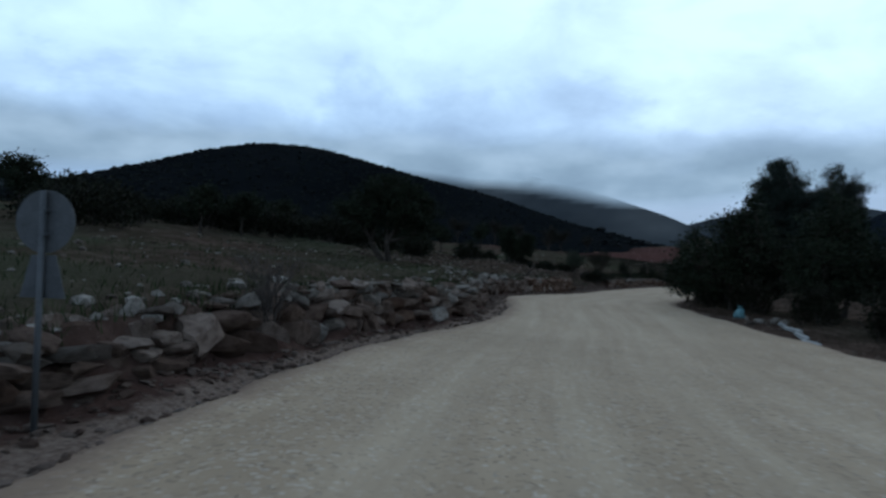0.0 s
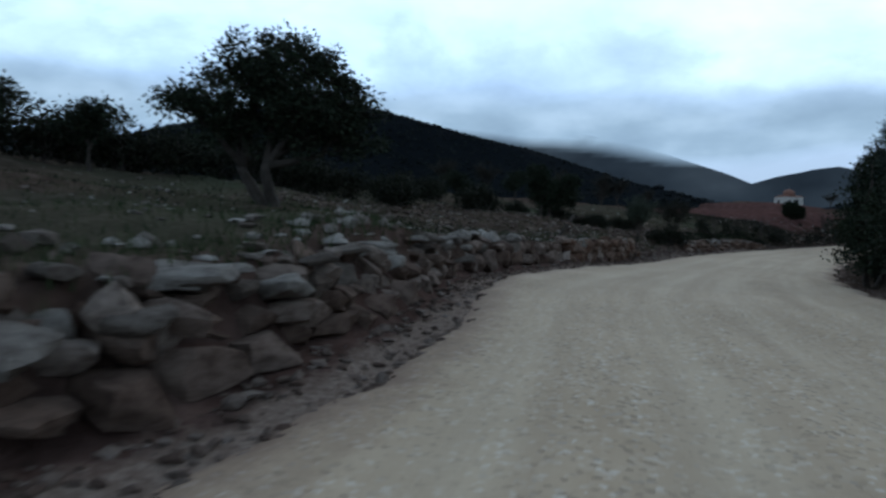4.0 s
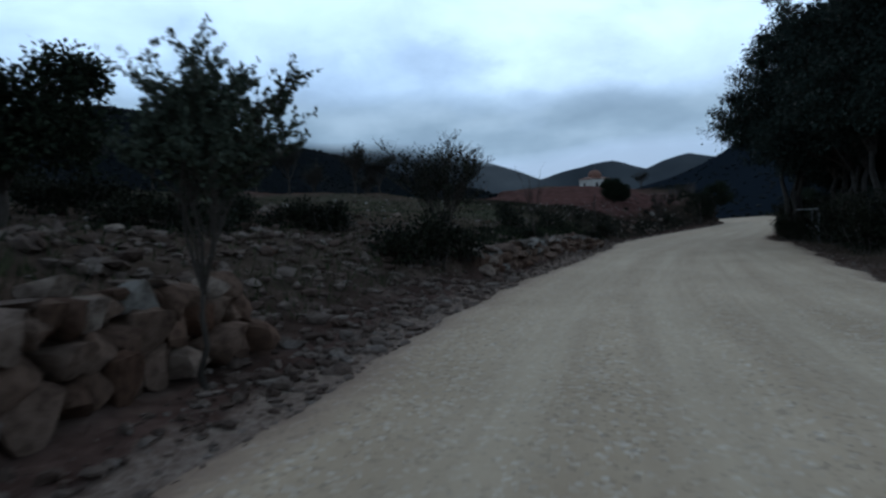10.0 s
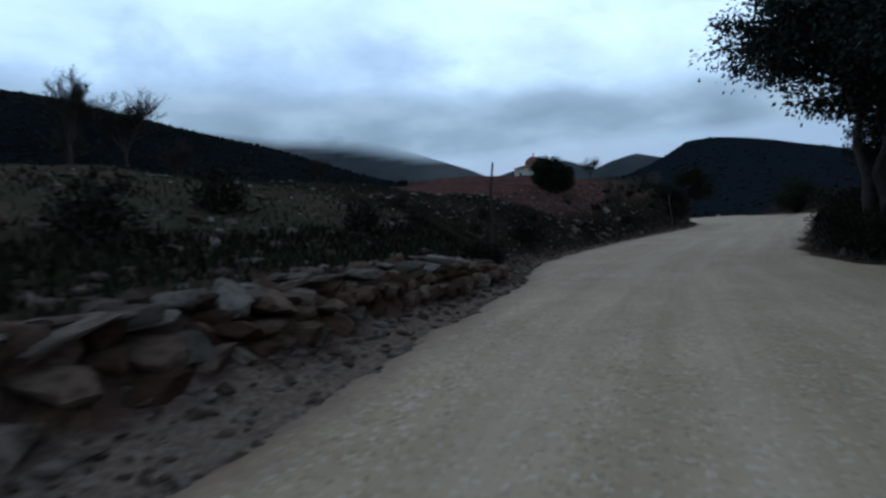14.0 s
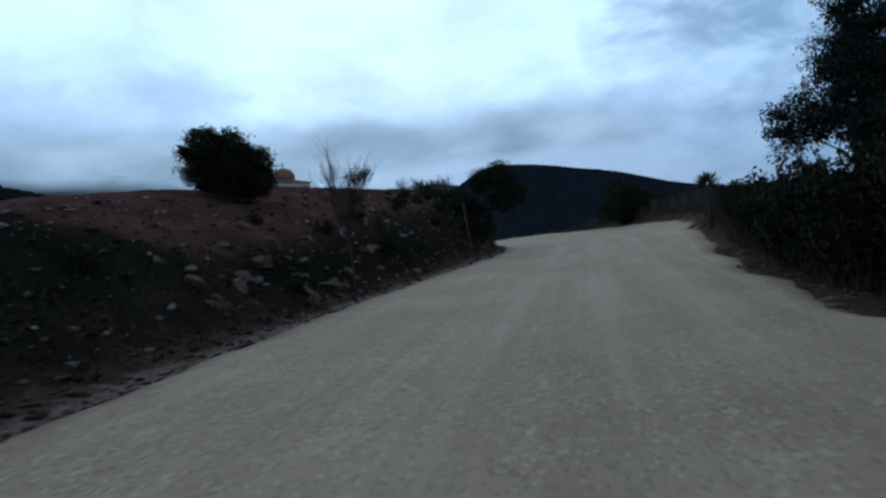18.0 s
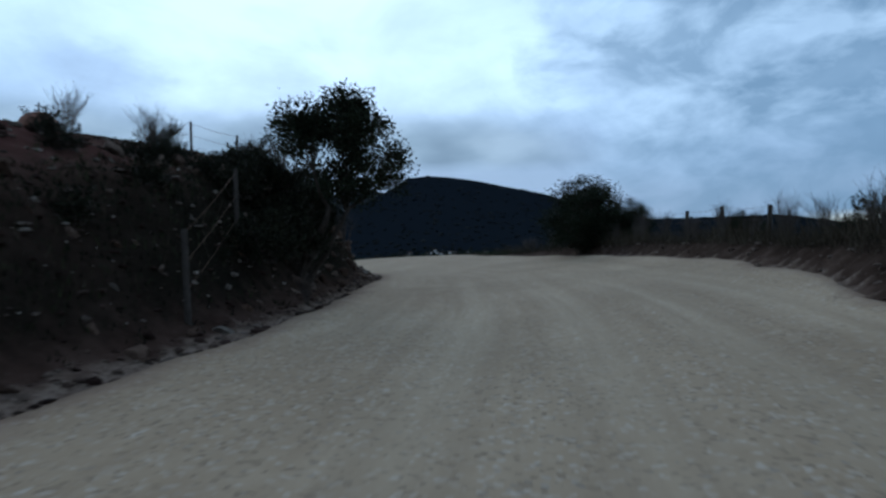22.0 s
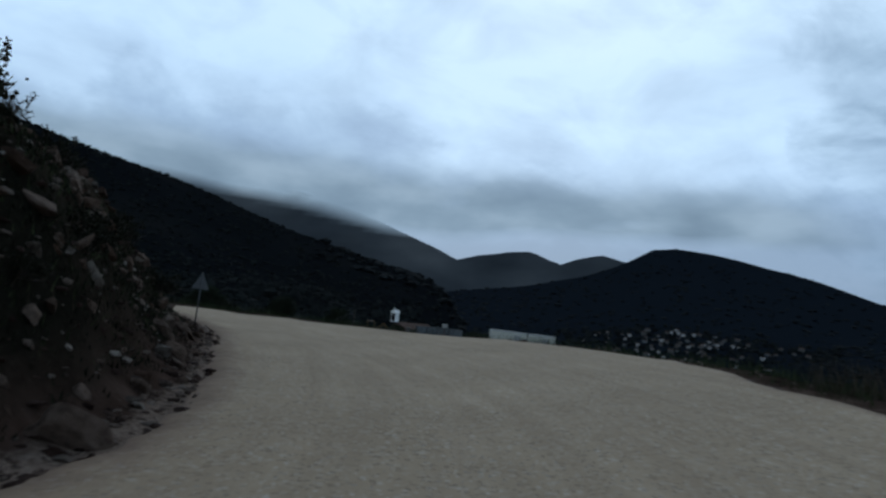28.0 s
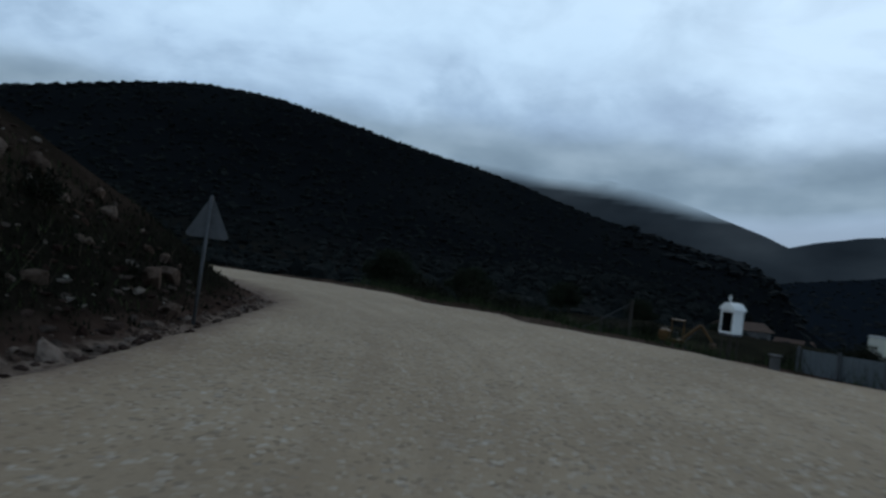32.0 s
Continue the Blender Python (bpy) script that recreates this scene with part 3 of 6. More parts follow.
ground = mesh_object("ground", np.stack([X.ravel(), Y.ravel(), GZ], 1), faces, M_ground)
tagged(ground, "dark winter fields, red earth banks and scrub hills", "ground", kind="structure")


def sheet_z(px, py):
    """The height of the ground sheet itself between its grid lines."""
    G = GZ.reshape(len(gx), len(gy))
    i, j = np.clip(np.searchsorted(gx, px) - 1, 0, len(gx) - 2), np.clip(np.searchsorted(gy, py) - 1, 0, len(gy) - 2)
    u, v = (px - gx[i]) / (gx[i + 1] - gx[i]), (py - gy[j]) / (gy[j + 1] - gy[j])
    return G[i, j] * (1 - u) * (1 - v) + G[i + 1, j] * u * (1 - v) + G[i, j + 1] * (1 - u) * v + G[i + 1, j + 1] * u * v


gs, go = along(X, Y)
gu, gv = np.maximum(edge_l(gs) - go, 0), np.maximum(go - edge_r(gs), 0)
gr = np.hypot(X.ravel() - HUB[0], Y.ravel() - HUB[1])
xr, yr = X.ravel(), Y.ravel()
w_grass = smooth((gu - 1.8) / 1.5) * (0.65 + 0.35 * wave(xr, yr, 6, 4)) * (1 - smooth((gs - 108) / 10) * 0.6) + smooth((gv - 1) / 3) * 0.6
w_red = smooth((gs - 84) / 8) * np.maximum(smooth((gu - 10 + 8.0 * smooth((gs - 98) / 8)) / (6 - 4.4 * smooth((gs - 98) / 8))) * (1 - 0.8 * smooth((gs - 124) / 8)) * (1 - smooth((gu - 60) / 20)), 0.38 * smooth((gs - 104) / 10) * (1 - 0.45 * smooth((gs - 122) / 8)) * smooth(gu / 0.8)) * (gu > 0)
w_red = np.maximum(w_red, np.exp(-((xr - 34) ** 2 + (yr - 138) ** 2) / 560) * smooth((gu - 6.5) / 4) * (1 - smooth((gs - 152) / 8)))
w_red = np.maximum(w_red, 0.35 * (gs < 90) * smooth(gu / 0.1) * (1 - smooth((gu - 1.1) / 0.6)))
# half-weight grass tone here also darkens the bank in place of shade
w_grass = np.maximum(w_grass, 0.5 * smooth((gs - 122) / 8) * smooth((gu - 0.8) / 1.2) * (gu < 9))
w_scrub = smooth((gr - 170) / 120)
# where haze is painted in, growing with distance from the hub
add_attr(ground, "far_haze", np.maximum(smooth((gr - 600) / 200) * smooth((np.degrees(np.arctan2(xr - HUB[0], yr - HUB[1])) - 8) / 8), smooth((gr - 1000) / 400)))
w_grass = w_grass * (1 - 0.75 * smooth((gs - 37) / 4) * smooth((68 - gs) / 4) * smooth((14 - gu) / 4))
# weed zones that also paint shade on the bank and right shoulder
w_weed_shade = smooth((gs - 87) / 5) * np.maximum(smooth((gu - 0.7 + 0.4 * smooth((gs - 100) / 6)) / 0.9) * (1 - smooth((gu - 14 + 11.8 * smooth((gs - 100) / 6)) / (4 - 2.9 * smooth((gs - 100) / 6)))), smooth((gv - 0.4) / 0.6)) * (0.80 + 0.20 * wave(xr, yr, 2.3, 7)) * (1 + 0.12 * (gu > 0) * (gu < 6) * smooth((gs - 106) / 4))
w_weed_shade = np.maximum(w_weed_shade, smooth((gs - 128) / 8) * smooth((gu - 0.9) / 0.8) * smooth((12 - gu) / 4) * (0.72 + 0.28 * wave(xr, yr, 1.9, 9)))
add_attr(ground, "weeds", np.clip(w_weed_shade, 0, 0.95))
add_attr(ground, "grass", np.clip(w_grass, 0, 1))
add_attr(ground, "red", np.clip(w_red, 0, 1))
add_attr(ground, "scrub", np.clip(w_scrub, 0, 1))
w_reach = np.interp(gs, [-10, 50, 64, 84, 92, 110], [0.8, 0.8, 1.1, 1.1, 0.75, 0.55])
add_attr(ground, "loose", np.clip(1.15 - gu / w_reach, 0, 1) * (gv <= 0) * (gs > -60) * (gs < 190))

# the gravel road, one strip with a low crown, worn wheel lines and frayed edges
rs = np.arange(-60, 205, 0.5)
cols = 34
RV, rut, verge, across, way = [], [], [], [], []
for i, s in enumerate(rs):
    l = edge_l(s) - 0.12 + 0.035 * math.sin(s * 1.9) + 0.03 * math.sin(s * 4.3 + 1) + random.uniform(-0.05, 0.05)
    r = edge_r(s) + 0.2 + 0.14 * math.sin(s * 1.3 + 2) + random.uniform(-0.06, 0.06)
    z = road_z(s)
    for j in range(cols):
        o = l + (r - l) * (j / (cols - 1))
        x, y, _ = at_line(s, o)
        line = max(math.exp(-((o - q) / 0.38) ** 2) for q in (-0.9, 0.75, 2.2, 3.7)) if s < 135 else 0.0
        e = min(o - l, r - o)
        RV.append((x, y, z + camber(s) * min(max(o, 0), edge_r(s)) + berm(s) * float(smooth((o - edge_r(s) + 1.3) / 1.3)) - 0.025 * line + 0.02 * math.sin(o * 3.1 + s * 0.7) * math.sin(s * 0.9) - 0.11 * max(0, 1 - e / 0.35)))
        rut.append(line * (0.7 + 0.3 * math.sin(s * 0.37)))
        verge.append(max(0.0, 1 - (o - l) / 1.1, 1 - (r - o) / 0.8))
        across.append(o)
        way.append(s)
road = mesh_object("road", RV, grid_faces(len(rs), cols)[:, ::-1], M_gravel)
add_attr(road, "rut", rut)
add_attr(road, "verge", verge)
add_attr(road, "across", across)
add_attr(road, "way", way)
tagged(road, "pale compacted gravel road with worn wheel lines", "road", kind="structure")


def empty(name, x, y, z, rz=0.0):
    e = new(name)
    e.empty_display_size = 0.2
    e.matrix_basis = pose(x, y, z, 0, 0, rz)
    return e


def part(name, bm, mat, parent, label="", shade=False):
    """One bmesh as one mesh object under a thing, in the thing's own axes."""
    me = bpy.data.meshes.new(name)
    if shade:
        for f in bm.faces:
            f.smooth = True
    bm.to_mesh(me)
    bm.free()
    me.materials.append(mat)
    ob = new(name, me)
    ob.parent = parent
    if label:
        ob["label"] = label
    return ob


def raw_part(name, verts, faces, mat, parent, label="", shade=True):
    ob = mesh_object(name, verts, faces, mat, shade)
    ob.parent = parent
    if label:
        ob["label"] = label
    return ob


def box(sx, sy, sz, at=(0, 0, 0), bevel=0.01, rot=None, bm=None):
    """A bevelled block with its centre at a place."""
    out = bm or bmesh.new()
    r = bmesh.ops.create_cube(out, size=1.0)
    vs = r["verts"]
    bmesh.ops.scale(out, verts=vs, vec=(sx, sy, sz))
    if bevel:
        es = list({e for v in vs for e in v.link_edges})
        nv = bmesh.ops.bevel(out, geom=es, offset=min(bevel, 0.45 * min(sx, sy, sz)), segments=1, affect="EDGES")
        vs = list({v for f in nv["faces"] for v in f.verts} | {v for v in vs if v.is_valid})
        seen, stack = set(vs), list(vs)
        while stack:
            for e in stack.pop().link_edges:
                for v in e.verts:
                    if v not in seen:
                        seen.add(v)
                        stack.append(v)
        vs = list(seen)
    m = Matrix.Translation(at) @ (rot.to_4x4() if rot else Matrix.Identity(4))
    bmesh.ops.transform(out, matrix=m, verts=vs)
    return out


def rod(a, b, r0, r1=None, sides=8, bm=None):
    """A capped round bar from a to b."""
    out = bm or bmesh.new()
    a, b = Vector(a), Vector(b)
    r1 = r0 if r1 is None else r1
    m = Matrix.Translation((a + b) / 2) @ (b - a).to_track_quat("Z", "Y").to_matrix().to_4x4()
    bmesh.ops.create_cone(out, cap_ends=True, segments=sides, radius1=r0, radius2=r1, depth=(b - a).length, matrix=m)
    return out


class Tubes:
    """Gathers tapered bent tubes and leaf blades into plain lists."""

    def __init__(self):
        self.v, self.f = [], []

    def tube(self, pts, radii, sides=6):
        n0 = len(self.v)
        pts = [Vector(p) for p in pts]
        for i, (p, r) in enumerate(zip(pts, radii)):
            d = (pts[min(i + 1, len(pts) - 1)] - pts[max(i - 1, 0)]).normalized()
            u = d.orthogonal().normalized()
            w = d.cross(u)
            for k in range(sides):
                a = 2 * math.pi * k / sides
                self.v.append(p + (u * math.cos(a) + w * math.sin(a)) * r)
        for i in range(len(pts) - 1):
            for k in range(sides):
                a, b = n0 + i * sides + k, n0 + i * sides + (k + 1) % sides
                self.f.append((a, b, b + sides, a + sides))
        self.f.append(tuple(n0 + (len(pts) - 1) * sides + k for k in range(sides)))

    def leaf(self, p, d, size, rnd, slim=0.3):
        d = Vector(d).normalized()
        side = d.cross(Vector((rnd.gauss(0, 1), rnd.gauss(0, 1), rnd.gauss(0, 1)))).normalized() * size * slim
        n = len(self.v)
        p = Vector(p)
        self.v += [p, p + d * size * 0.5 + side, p + d * size, p + d * size * 0.5 - side]
        self.f.append((n, n + 1, n + 2, n + 3))


def bent(a, b, rnd, sag=0.12, n=4):
    a, b = Vector(a), Vector(b)
    l = (b - a).length
    out = [a]
    for i in range(1, n):
        out.append(a.lerp(b, i / n) + Vector((rnd.uniform(-1, 1), rnd.uniform(-1, 1), rnd.uniform(-0.4, 0.8))) * sag * l)
    return out + [b]


def crown_tree(name, label, category, lobes, trunk_h, trunk_r, clumps, leaves, leaf_size, spread_r, bark, leaf_mat, seed, lean=(0, 0), stems=1, droop=0.0, group="", core=0.0):
    """A tree at the origin: trunk and limbs in one mesh, and a crown of many single leaves in uneven clumps.
    lobes: rows of centre x, y, z and radii x, y, z of the crown's lumps."""
    rnd = random.Random(seed)
    thing = empty(name, 0, 0, 0)
    wood, leafs = Tubes(), Tubes()
    tops = []
    for k in range(stems):
        a = rnd.uniform(0, 6.28)
        foot = Vector((math.cos(a), math.sin(a), 0)) * (0.0 if stems == 1 else trunk_r * rnd.uniform(0.8, 2.0))
        top = Vector((lean[0], lean[1], trunk_h)) + foot * (1.0 if stems == 1 else 3.5)
        pts = bent(foot + Vector((0, 0, -0.15)), top, rnd, 0.05, 5)
        rad = [trunk_r * (1.45 if i == 0 else 1.0 - 0.09 * i) for i in range(len(pts))]
        wood.tube(pts, rad, 8)
        tops.append(top)
    total = sum(l[3] * l[4] * l[5] for l in lobes)
    for lobe in lobes:
        c, r = Vector(lobe[:3]), lobe[3:]
        top = min(tops, key=lambda p: (p - c).length)
        low = top.lerp(Vector((lean[0] * 0.6, lean[1] * 0.6, trunk_h * 0.7)), rnd.uniform(0, 0.6) if stems == 1 else 0.1)
        limb = bent(low, c, rnd, 0.1, 4)
        wood.tube(limb, [trunk_r * q for q in (0.62, 0.5, 0.4, 0.3, 0.16)], 6)
        n = max(3, int(clumps * r[0] * r[1] * r[2] / total))
        for _ in range(n):
            while True:
                q = Vector((rnd.uniform(-1, 1), rnd.uniform(-1, 1), rnd.uniform(-1, 1)))
                if core ** 0.5 * 0.6 < q.length < 1:
                    break
            q *= rnd.uniform(0.85, 1.12)
            p = c + Vector((q.x * r[0], q.y * r[1], q.z * r[2]))
            start = limb[rnd.choice((2, 3, 4))]
            wood.tube(bent(start, p, rnd, 0.14, 3), [trunk_r * 0.17, trunk_r * 0.12, trunk_r * 0.08, 0.006], 4)
            size = spread_r * rnd.uniform(0.55, 1.3)
            for _ in range(int(leaves * rnd.uniform(0.6, 1.4))):
                g = Vector((rnd.gauss(0, 1), rnd.gauss(0, 1), rnd.gauss(0, 0.8) - droop))
                at = p + g * size * 0.55
                leafs.leaf(at, g + Vector((rnd.uniform(-1, 1), rnd.uniform(-1, 1), rnd.uniform(-0.6, 0.8) - droop)), leaf_size * rnd.uniform(0.6, 1.4), rnd)
    raw_part("trunk", wood.v, wood.f, bark, thing)
    raw_part("crown", leafs.v, leafs.f, leaf_mat, thing, shade=False)
    return tagged(thing, label, category, group)


def twig_tree(name, label, category, tall, wide, stems, seed, mat=None, upright=0.75, r0=0.035, depth=3, kids=5, leaf_mat=None, leaf_n=0, trunk=0.0):
    """A bare tree or shrub: stems that fork into ever finer twigs; a few leaves if wanted."""
    rnd = random.Random(seed)
    thing = empty(name, 0, 0, 0)
    wood, leafs = Tubes(), Tubes()

    def grow(a, d, l, r, left):
        b = a + d * l
        pts = bent(a, b, rnd, 0.06, 3)
        wood.tube(pts, [r, r * 0.85, r * 0.7, r * 0.5], 5 if left > 1 else 3)
        if leaf_n and left <= 1:
            for _ in range(leaf_n):
                q = a.lerp(b, rnd.random())
                leafs.leaf(q, (rnd.gauss(0, 1), rnd.gauss(0, 1), rnd.gauss(0, 1)), rnd.uniform(0.035, 0.075), rnd)
        if left == 0:
            return
        for _ in range(kids + rnd.randint(-1, 1)):
            q = a.lerp(b, rnd.uniform(0.35, 1.0))
            n = (d * upright + Vector((rnd.gauss(0, 0.5), rnd.gauss(0, 0.5), rnd.uniform(0, 0.5)))).normalized()
            grow(q, n, l * rnd.uniform(0.45, 0.7), r * 0.5, left - 1)

    base = Vector((0, 0, -0.1))
    if trunk:
        wood.tube(bent(base, (0, 0, trunk), rnd, 0.05, 4), [r0 * 2.2, r0 * 1.7, r0 * 1.5, r0 * 1.4, r0 * 1.2], 7)
        base = Vector((0, 0, trunk * 0.95))
    for _ in range(stems):
        a = rnd.uniform(0, 6.28)
        f = rnd.uniform(0.05, 1.0)
        d = Vector((math.cos(a) * wide * f / tall, math.sin(a) * wide * f / tall, 1)).normalized()
        grow(base, d, (tall - trunk) * rnd.uniform(0.5, 0.72), r0 * rnd.uniform(0.7, 1.2), depth)
    raw_part("branchwork", wood.v, wood.f, mat or M_twig, thing)
    if leafs.v:
        raw_part("foliage", leafs.v, leafs.f, leaf_mat, thing, shade=False)
    return tagged(thing, label, category)


def shrub(name, label, category, lobes, leaves, leaf_size, mat, seed, stem_n=14, ragged=0.25, shoots=0, shoot_len=0.5):
    """A dense bush: stems from the ground and leaves through uneven lumps, with ragged shoots."""
    rnd = random.Random(seed)
    thing = empty(name, 0, 0, 0)
    wood, leafs = Tubes(), Tubes()
    total = sum(l[3] * l[4] * l[5] for l in lobes)
    for lobe in lobes:
        c, r = Vector(lobe[:3]), lobe[3:]
        for _ in range(stem_n):
            q = Vector((rnd.gauss(0, 0.5) * r[0], rnd.gauss(0, 0.5) * r[1], rnd.uniform(0.0, 0.8) * r[2]))
            wood.tube(bent((c.x + q.x * 0.3, c.y + q.y * 0.3, -0.1), c + q, rnd, 0.08, 3), [0.022, 0.016, 0.011, 0.005], 4)
        for _ in range(int(leaves * r[0] * r[1] * r[2] / total)):
            q = Vector((rnd.gauss(0, 1), rnd.gauss(0, 1), rnd.gauss(0, 1))).normalized() * (rnd.random() ** 0.45) * (1 + rnd.gauss(0, ragged * 0.4))
            lump = 0.82 + 0.18 * math.sin(q.x * 7 + seed) * math.sin(q.y * 6 + 2) + 0.1 * math.sin(q.z * 9)
            p = c + Vector((q.x * r[0], q.y * r[1], q.z * r[2])) * lump
            if p.z > 0.02:
                leafs.leaf(p, q + Vector((rnd.gauss(0, 0.7), rnd.gauss(0, 0.7), rnd.gauss(0, 0.7))), leaf_size * rnd.uniform(0.6, 1.4), rnd)
        for _ in range(shoots):
            a = rnd.uniform(0, 6.28)
            b = Vector((math.cos(a) * r[0] * rnd.random(), math.sin(a) * r[1] * rnd.random(), 0))
            p = c + b + Vector((0, 0, r[2] * 0.75))
            tip = p + Vector((rnd.gauss(0, 0.25), rnd.gauss(0, 0.25), rnd.uniform(0.5, 1.2))) * shoot_len
            wood.tube([p, p.lerp(tip, 0.5), tip], [0.012, 0.008, 0.003], 3)
            for _ in range(22):
                q = p.lerp(tip, rnd.uniform(0.1, 1))
                leafs.leaf(q, (rnd.gauss(0, 1), rnd.gauss(0, 1), rnd.gauss(0.3, 1)), leaf_size * rnd.uniform(0.6, 1.3), rnd)
    tagged(raw_part("stemwork", wood.v, wood.f, M_twig, thing), kind="stuff")
    tagged(raw_part("foliage", leafs.v, leafs.f, mat, thing, shade=False), kind="stuff")
    return tagged(thing, label, category)


def put(thing, x, y, rz=0.0, size=1.0, sink=0.0, tall=1.0):
    """Stand a thing on the ground at a place on the map."""
    thing.matrix_basis = pose(x, y, height(x, y) - sink, 0, 0, rz) @ Matrix.Diagonal((size, size, size * tall, 1))
    return thing


def again(thing, x, y, rz=0.0, size=1.0, sink=0.0, tall=1.0, label=""):
    c = copy_thing(thing, Matrix.Identity(4))
    c.matrix_basis = pose(x, y, height(x, y) - sink, 0, 0, rz) @ Matrix.Diagonal((size, size, size * tall, 1))
    if label:
        c["label"] = label
    return c


def stone_mesh(seed, blocky, mat):
    """One rough stone of about unit size, broken and worn."""
    r = random.Random(seed)
    bm = bmesh.new()
    bmesh.ops.create_cube(bm, size=1.0)
    bmesh.ops.subdivide_edges(bm, edges=bm.edges[:], cuts=3, use_grid_fill=True)
    off = Vector((r.uniform(0, 50), r.uniform(0, 50), r.uniform(0, 50)))
    cuts = [(Vector((r.gauss(0, 1), r.gauss(0, 1), r.gauss(0, 1))).normalized(), r.uniform(0.30, 0.47)) for _ in range(11)]
    for v in bm.verts:
        p = v.co * 1.0
        ball = p.normalized() * 0.56
        p = p.lerp(ball, 1 - blocky)
        p += noise.noise_vector(p * 1.7 + off) * 0.14 + noise.noise_vector(p * 5.0 + off) * 0.05
        for n, d in cuts:
            k = p.dot(n) - d
            if k > 0:
                p -= n * k * 0.98
        v.co = p
    me = bpy.data.meshes.new("stone")
    for f in bm.faces:
        f.smooth = True
    bm.to_mesh(me)
    bm.free()
    me.materials.append(mat)
    me.set_sharp_from_angle(angle=radians(28))
    return me


STONES = [stone_mesh(100 + i, 0.7 if i % 2 else 0.85, M_stone) for i in range(16)]
BROWNS = [stone_mesh(300 + i, 0.65 if i % 2 else 0.85, M_brown) for i in range(16)]
BOULDERS = [stone_mesh(200 + i, 0.45 if i % 2 else 0.65, M_boulder) for i in range(12)]

# ---- trees beside the fields ----
olive = crown_tree("olive_tree", "dark evergreen tree with a broad uneven crown in the field", "tree",
                   [(-1.3, 0.2, 2.9, 1.5, 1.4, 1.1), (0.9, -0.3, 3.1, 1.6, 1.5, 1.2), (-0.2, 0.4, 3.9, 1.5, 1.4, 0.9), (2.0, 0.5, 2.7, 1.1, 1.1, 0.9), (-2.2, -0.4, 2.6, 0.9, 0.9, 0.7), (0.6, 0.6, 4.4, 0.8, 0.8, 0.5), (0.7, 0.2, 2.0, 1.2, 1.1, 0.7), (-0.9, 0, 2.1, 1.1, 1.0, 0.6), (2.3, 0.3, 1.9, 0.8, 0.8, 0.6)],
                   1.1, 0.2, 270, 120, 0.11, 0.34, M_bark, M_oak, 11, stems=2)
put(olive, -6.5, 34.8, 20, 0.97)
twin = crown_tree("olive_tree", "leafy olive tree with two crowns above rubble", "tree",
                  [(-0.9, 0, 3.0, 1.15, 1.1, 1.15), (-1.2, 0.3, 4.0, 0.9, 0.9, 0.7), (1.3, 0, 2.7, 1.2, 1.1, 1.0), (1.5, -0.3, 3.5, 0.8, 0.8, 0.6), (0, 0.4, 2.2, 0.9, 0.9, 0.7)],
                  1.2, 0.16, 230, 84, 0.13, 0.32, M_bark, M_oak, 12, stems=2)
put(twin, 0.4, 58.5, 40, 0.8, 0.25)
small = crown_tree("small_tree", "small dark tree with a rounded crown on the slope", "tree",
                   [(-0.6, 0, 1.9, 0.9, 0.9, 0.7), (0.6, 0.2, 2.1, 0.9, 0.8, 0.7), (0, -0.2, 2.6, 0.7, 0.7, 0.5)],
                   1.1, 0.11, 90, 50, 0.14, 0.32, M_bark, M_oak, 13)
put(small, -17.5, 41.5, 10, 0.95)
for x, y, rz, k in ((-18.4, 37.6, 80, 1.0), (-7.9, 74.2, 200, 0.95), (-24, 30, 150, 1.0), (-21, 58, 30, 1.2), (-4.2, 92, 70, 1.2), (-27, 66, 250, 1.3)):
    again(small, x, y, rz, k)
thicket = shrub("thicket", "dark evergreen scrub at the field's far side", "bush",
                [(-1.5, 0, 0.8, 1.6, 1.2, 1.0), (1.2, 0.3, 0.9, 1.5, 1.2, 1.1), (0, -0.3, 1.1, 1.2, 1.1, 1.1), (2.6, 0, 0.6, 1.0, 0.9, 0.7)], 5200, 0.16, M_bush, 21)
put(thicket, -13.5, 47, 30, 1.0)
for x, y, rz, k in ((-17, 45, 160, 1.1), (-20.5, 42.5, 20, 1.2), (-10.5, 49, 200, 0.9), (-23.5, 48, 90, 1.2), (-14, 55, 300, 1.0), (-26, 38, 10, 1.2), (-22, 33, 60, 1.0), (-7.5, 52, 120, 0.8),
                    (-3.5, 54.5, 70, 0.75), (2.6, 60.2, 10, 0.45), (-17, 62, 220, 1.1), (-29, 55, 0, 1.3), (-9.5, 60, 45, 0.9), (-20, 28, 15, 0.9), (-32, 44, 99, 1.4), (-25, 76, 40, 1.2), (-12, 82, 300, 1.1)):
    again(thicket, x, y, rz, k)

# saplings and shrubs along the wall
sapling = twig_tree("sapling", "young tree with few leaves behind the stone wall", "tree", 3.6, 1.5, 6, 31, mat=M_bark, upright=0.7, r0=0.019, depth=3, kids=5, leaf_mat=M_olive, leaf_n=22, trunk=1.0)
put(sapling, 5.0, 53.6, 0, 0.98)
gorse = twig_tree("thorn_shrub", "tall ragged shrub with sparse leaves on the earth bank", "bush", 3.3, 2.3, 13, 32, upright=0.8, r0=0.024, depth=3, kids=5, leaf_mat=M_bush, leaf_n=5, trunk=1.1, mat=M_bark)
put(gorse, 8.4, 63.6, 0, 0.92, 0.05)
again(thicket, 7.9, 63.3, 40, 0.6)
for x, y, rz, k in ((0.6, 61.6, 20, 0.45), (3.4, 63.0, 110, 0.4), (5.0, 64.2, 200, 0.4), (-2.2, 65.0, 60, 0.5)):
    again(thicket, x, y, rz, k)
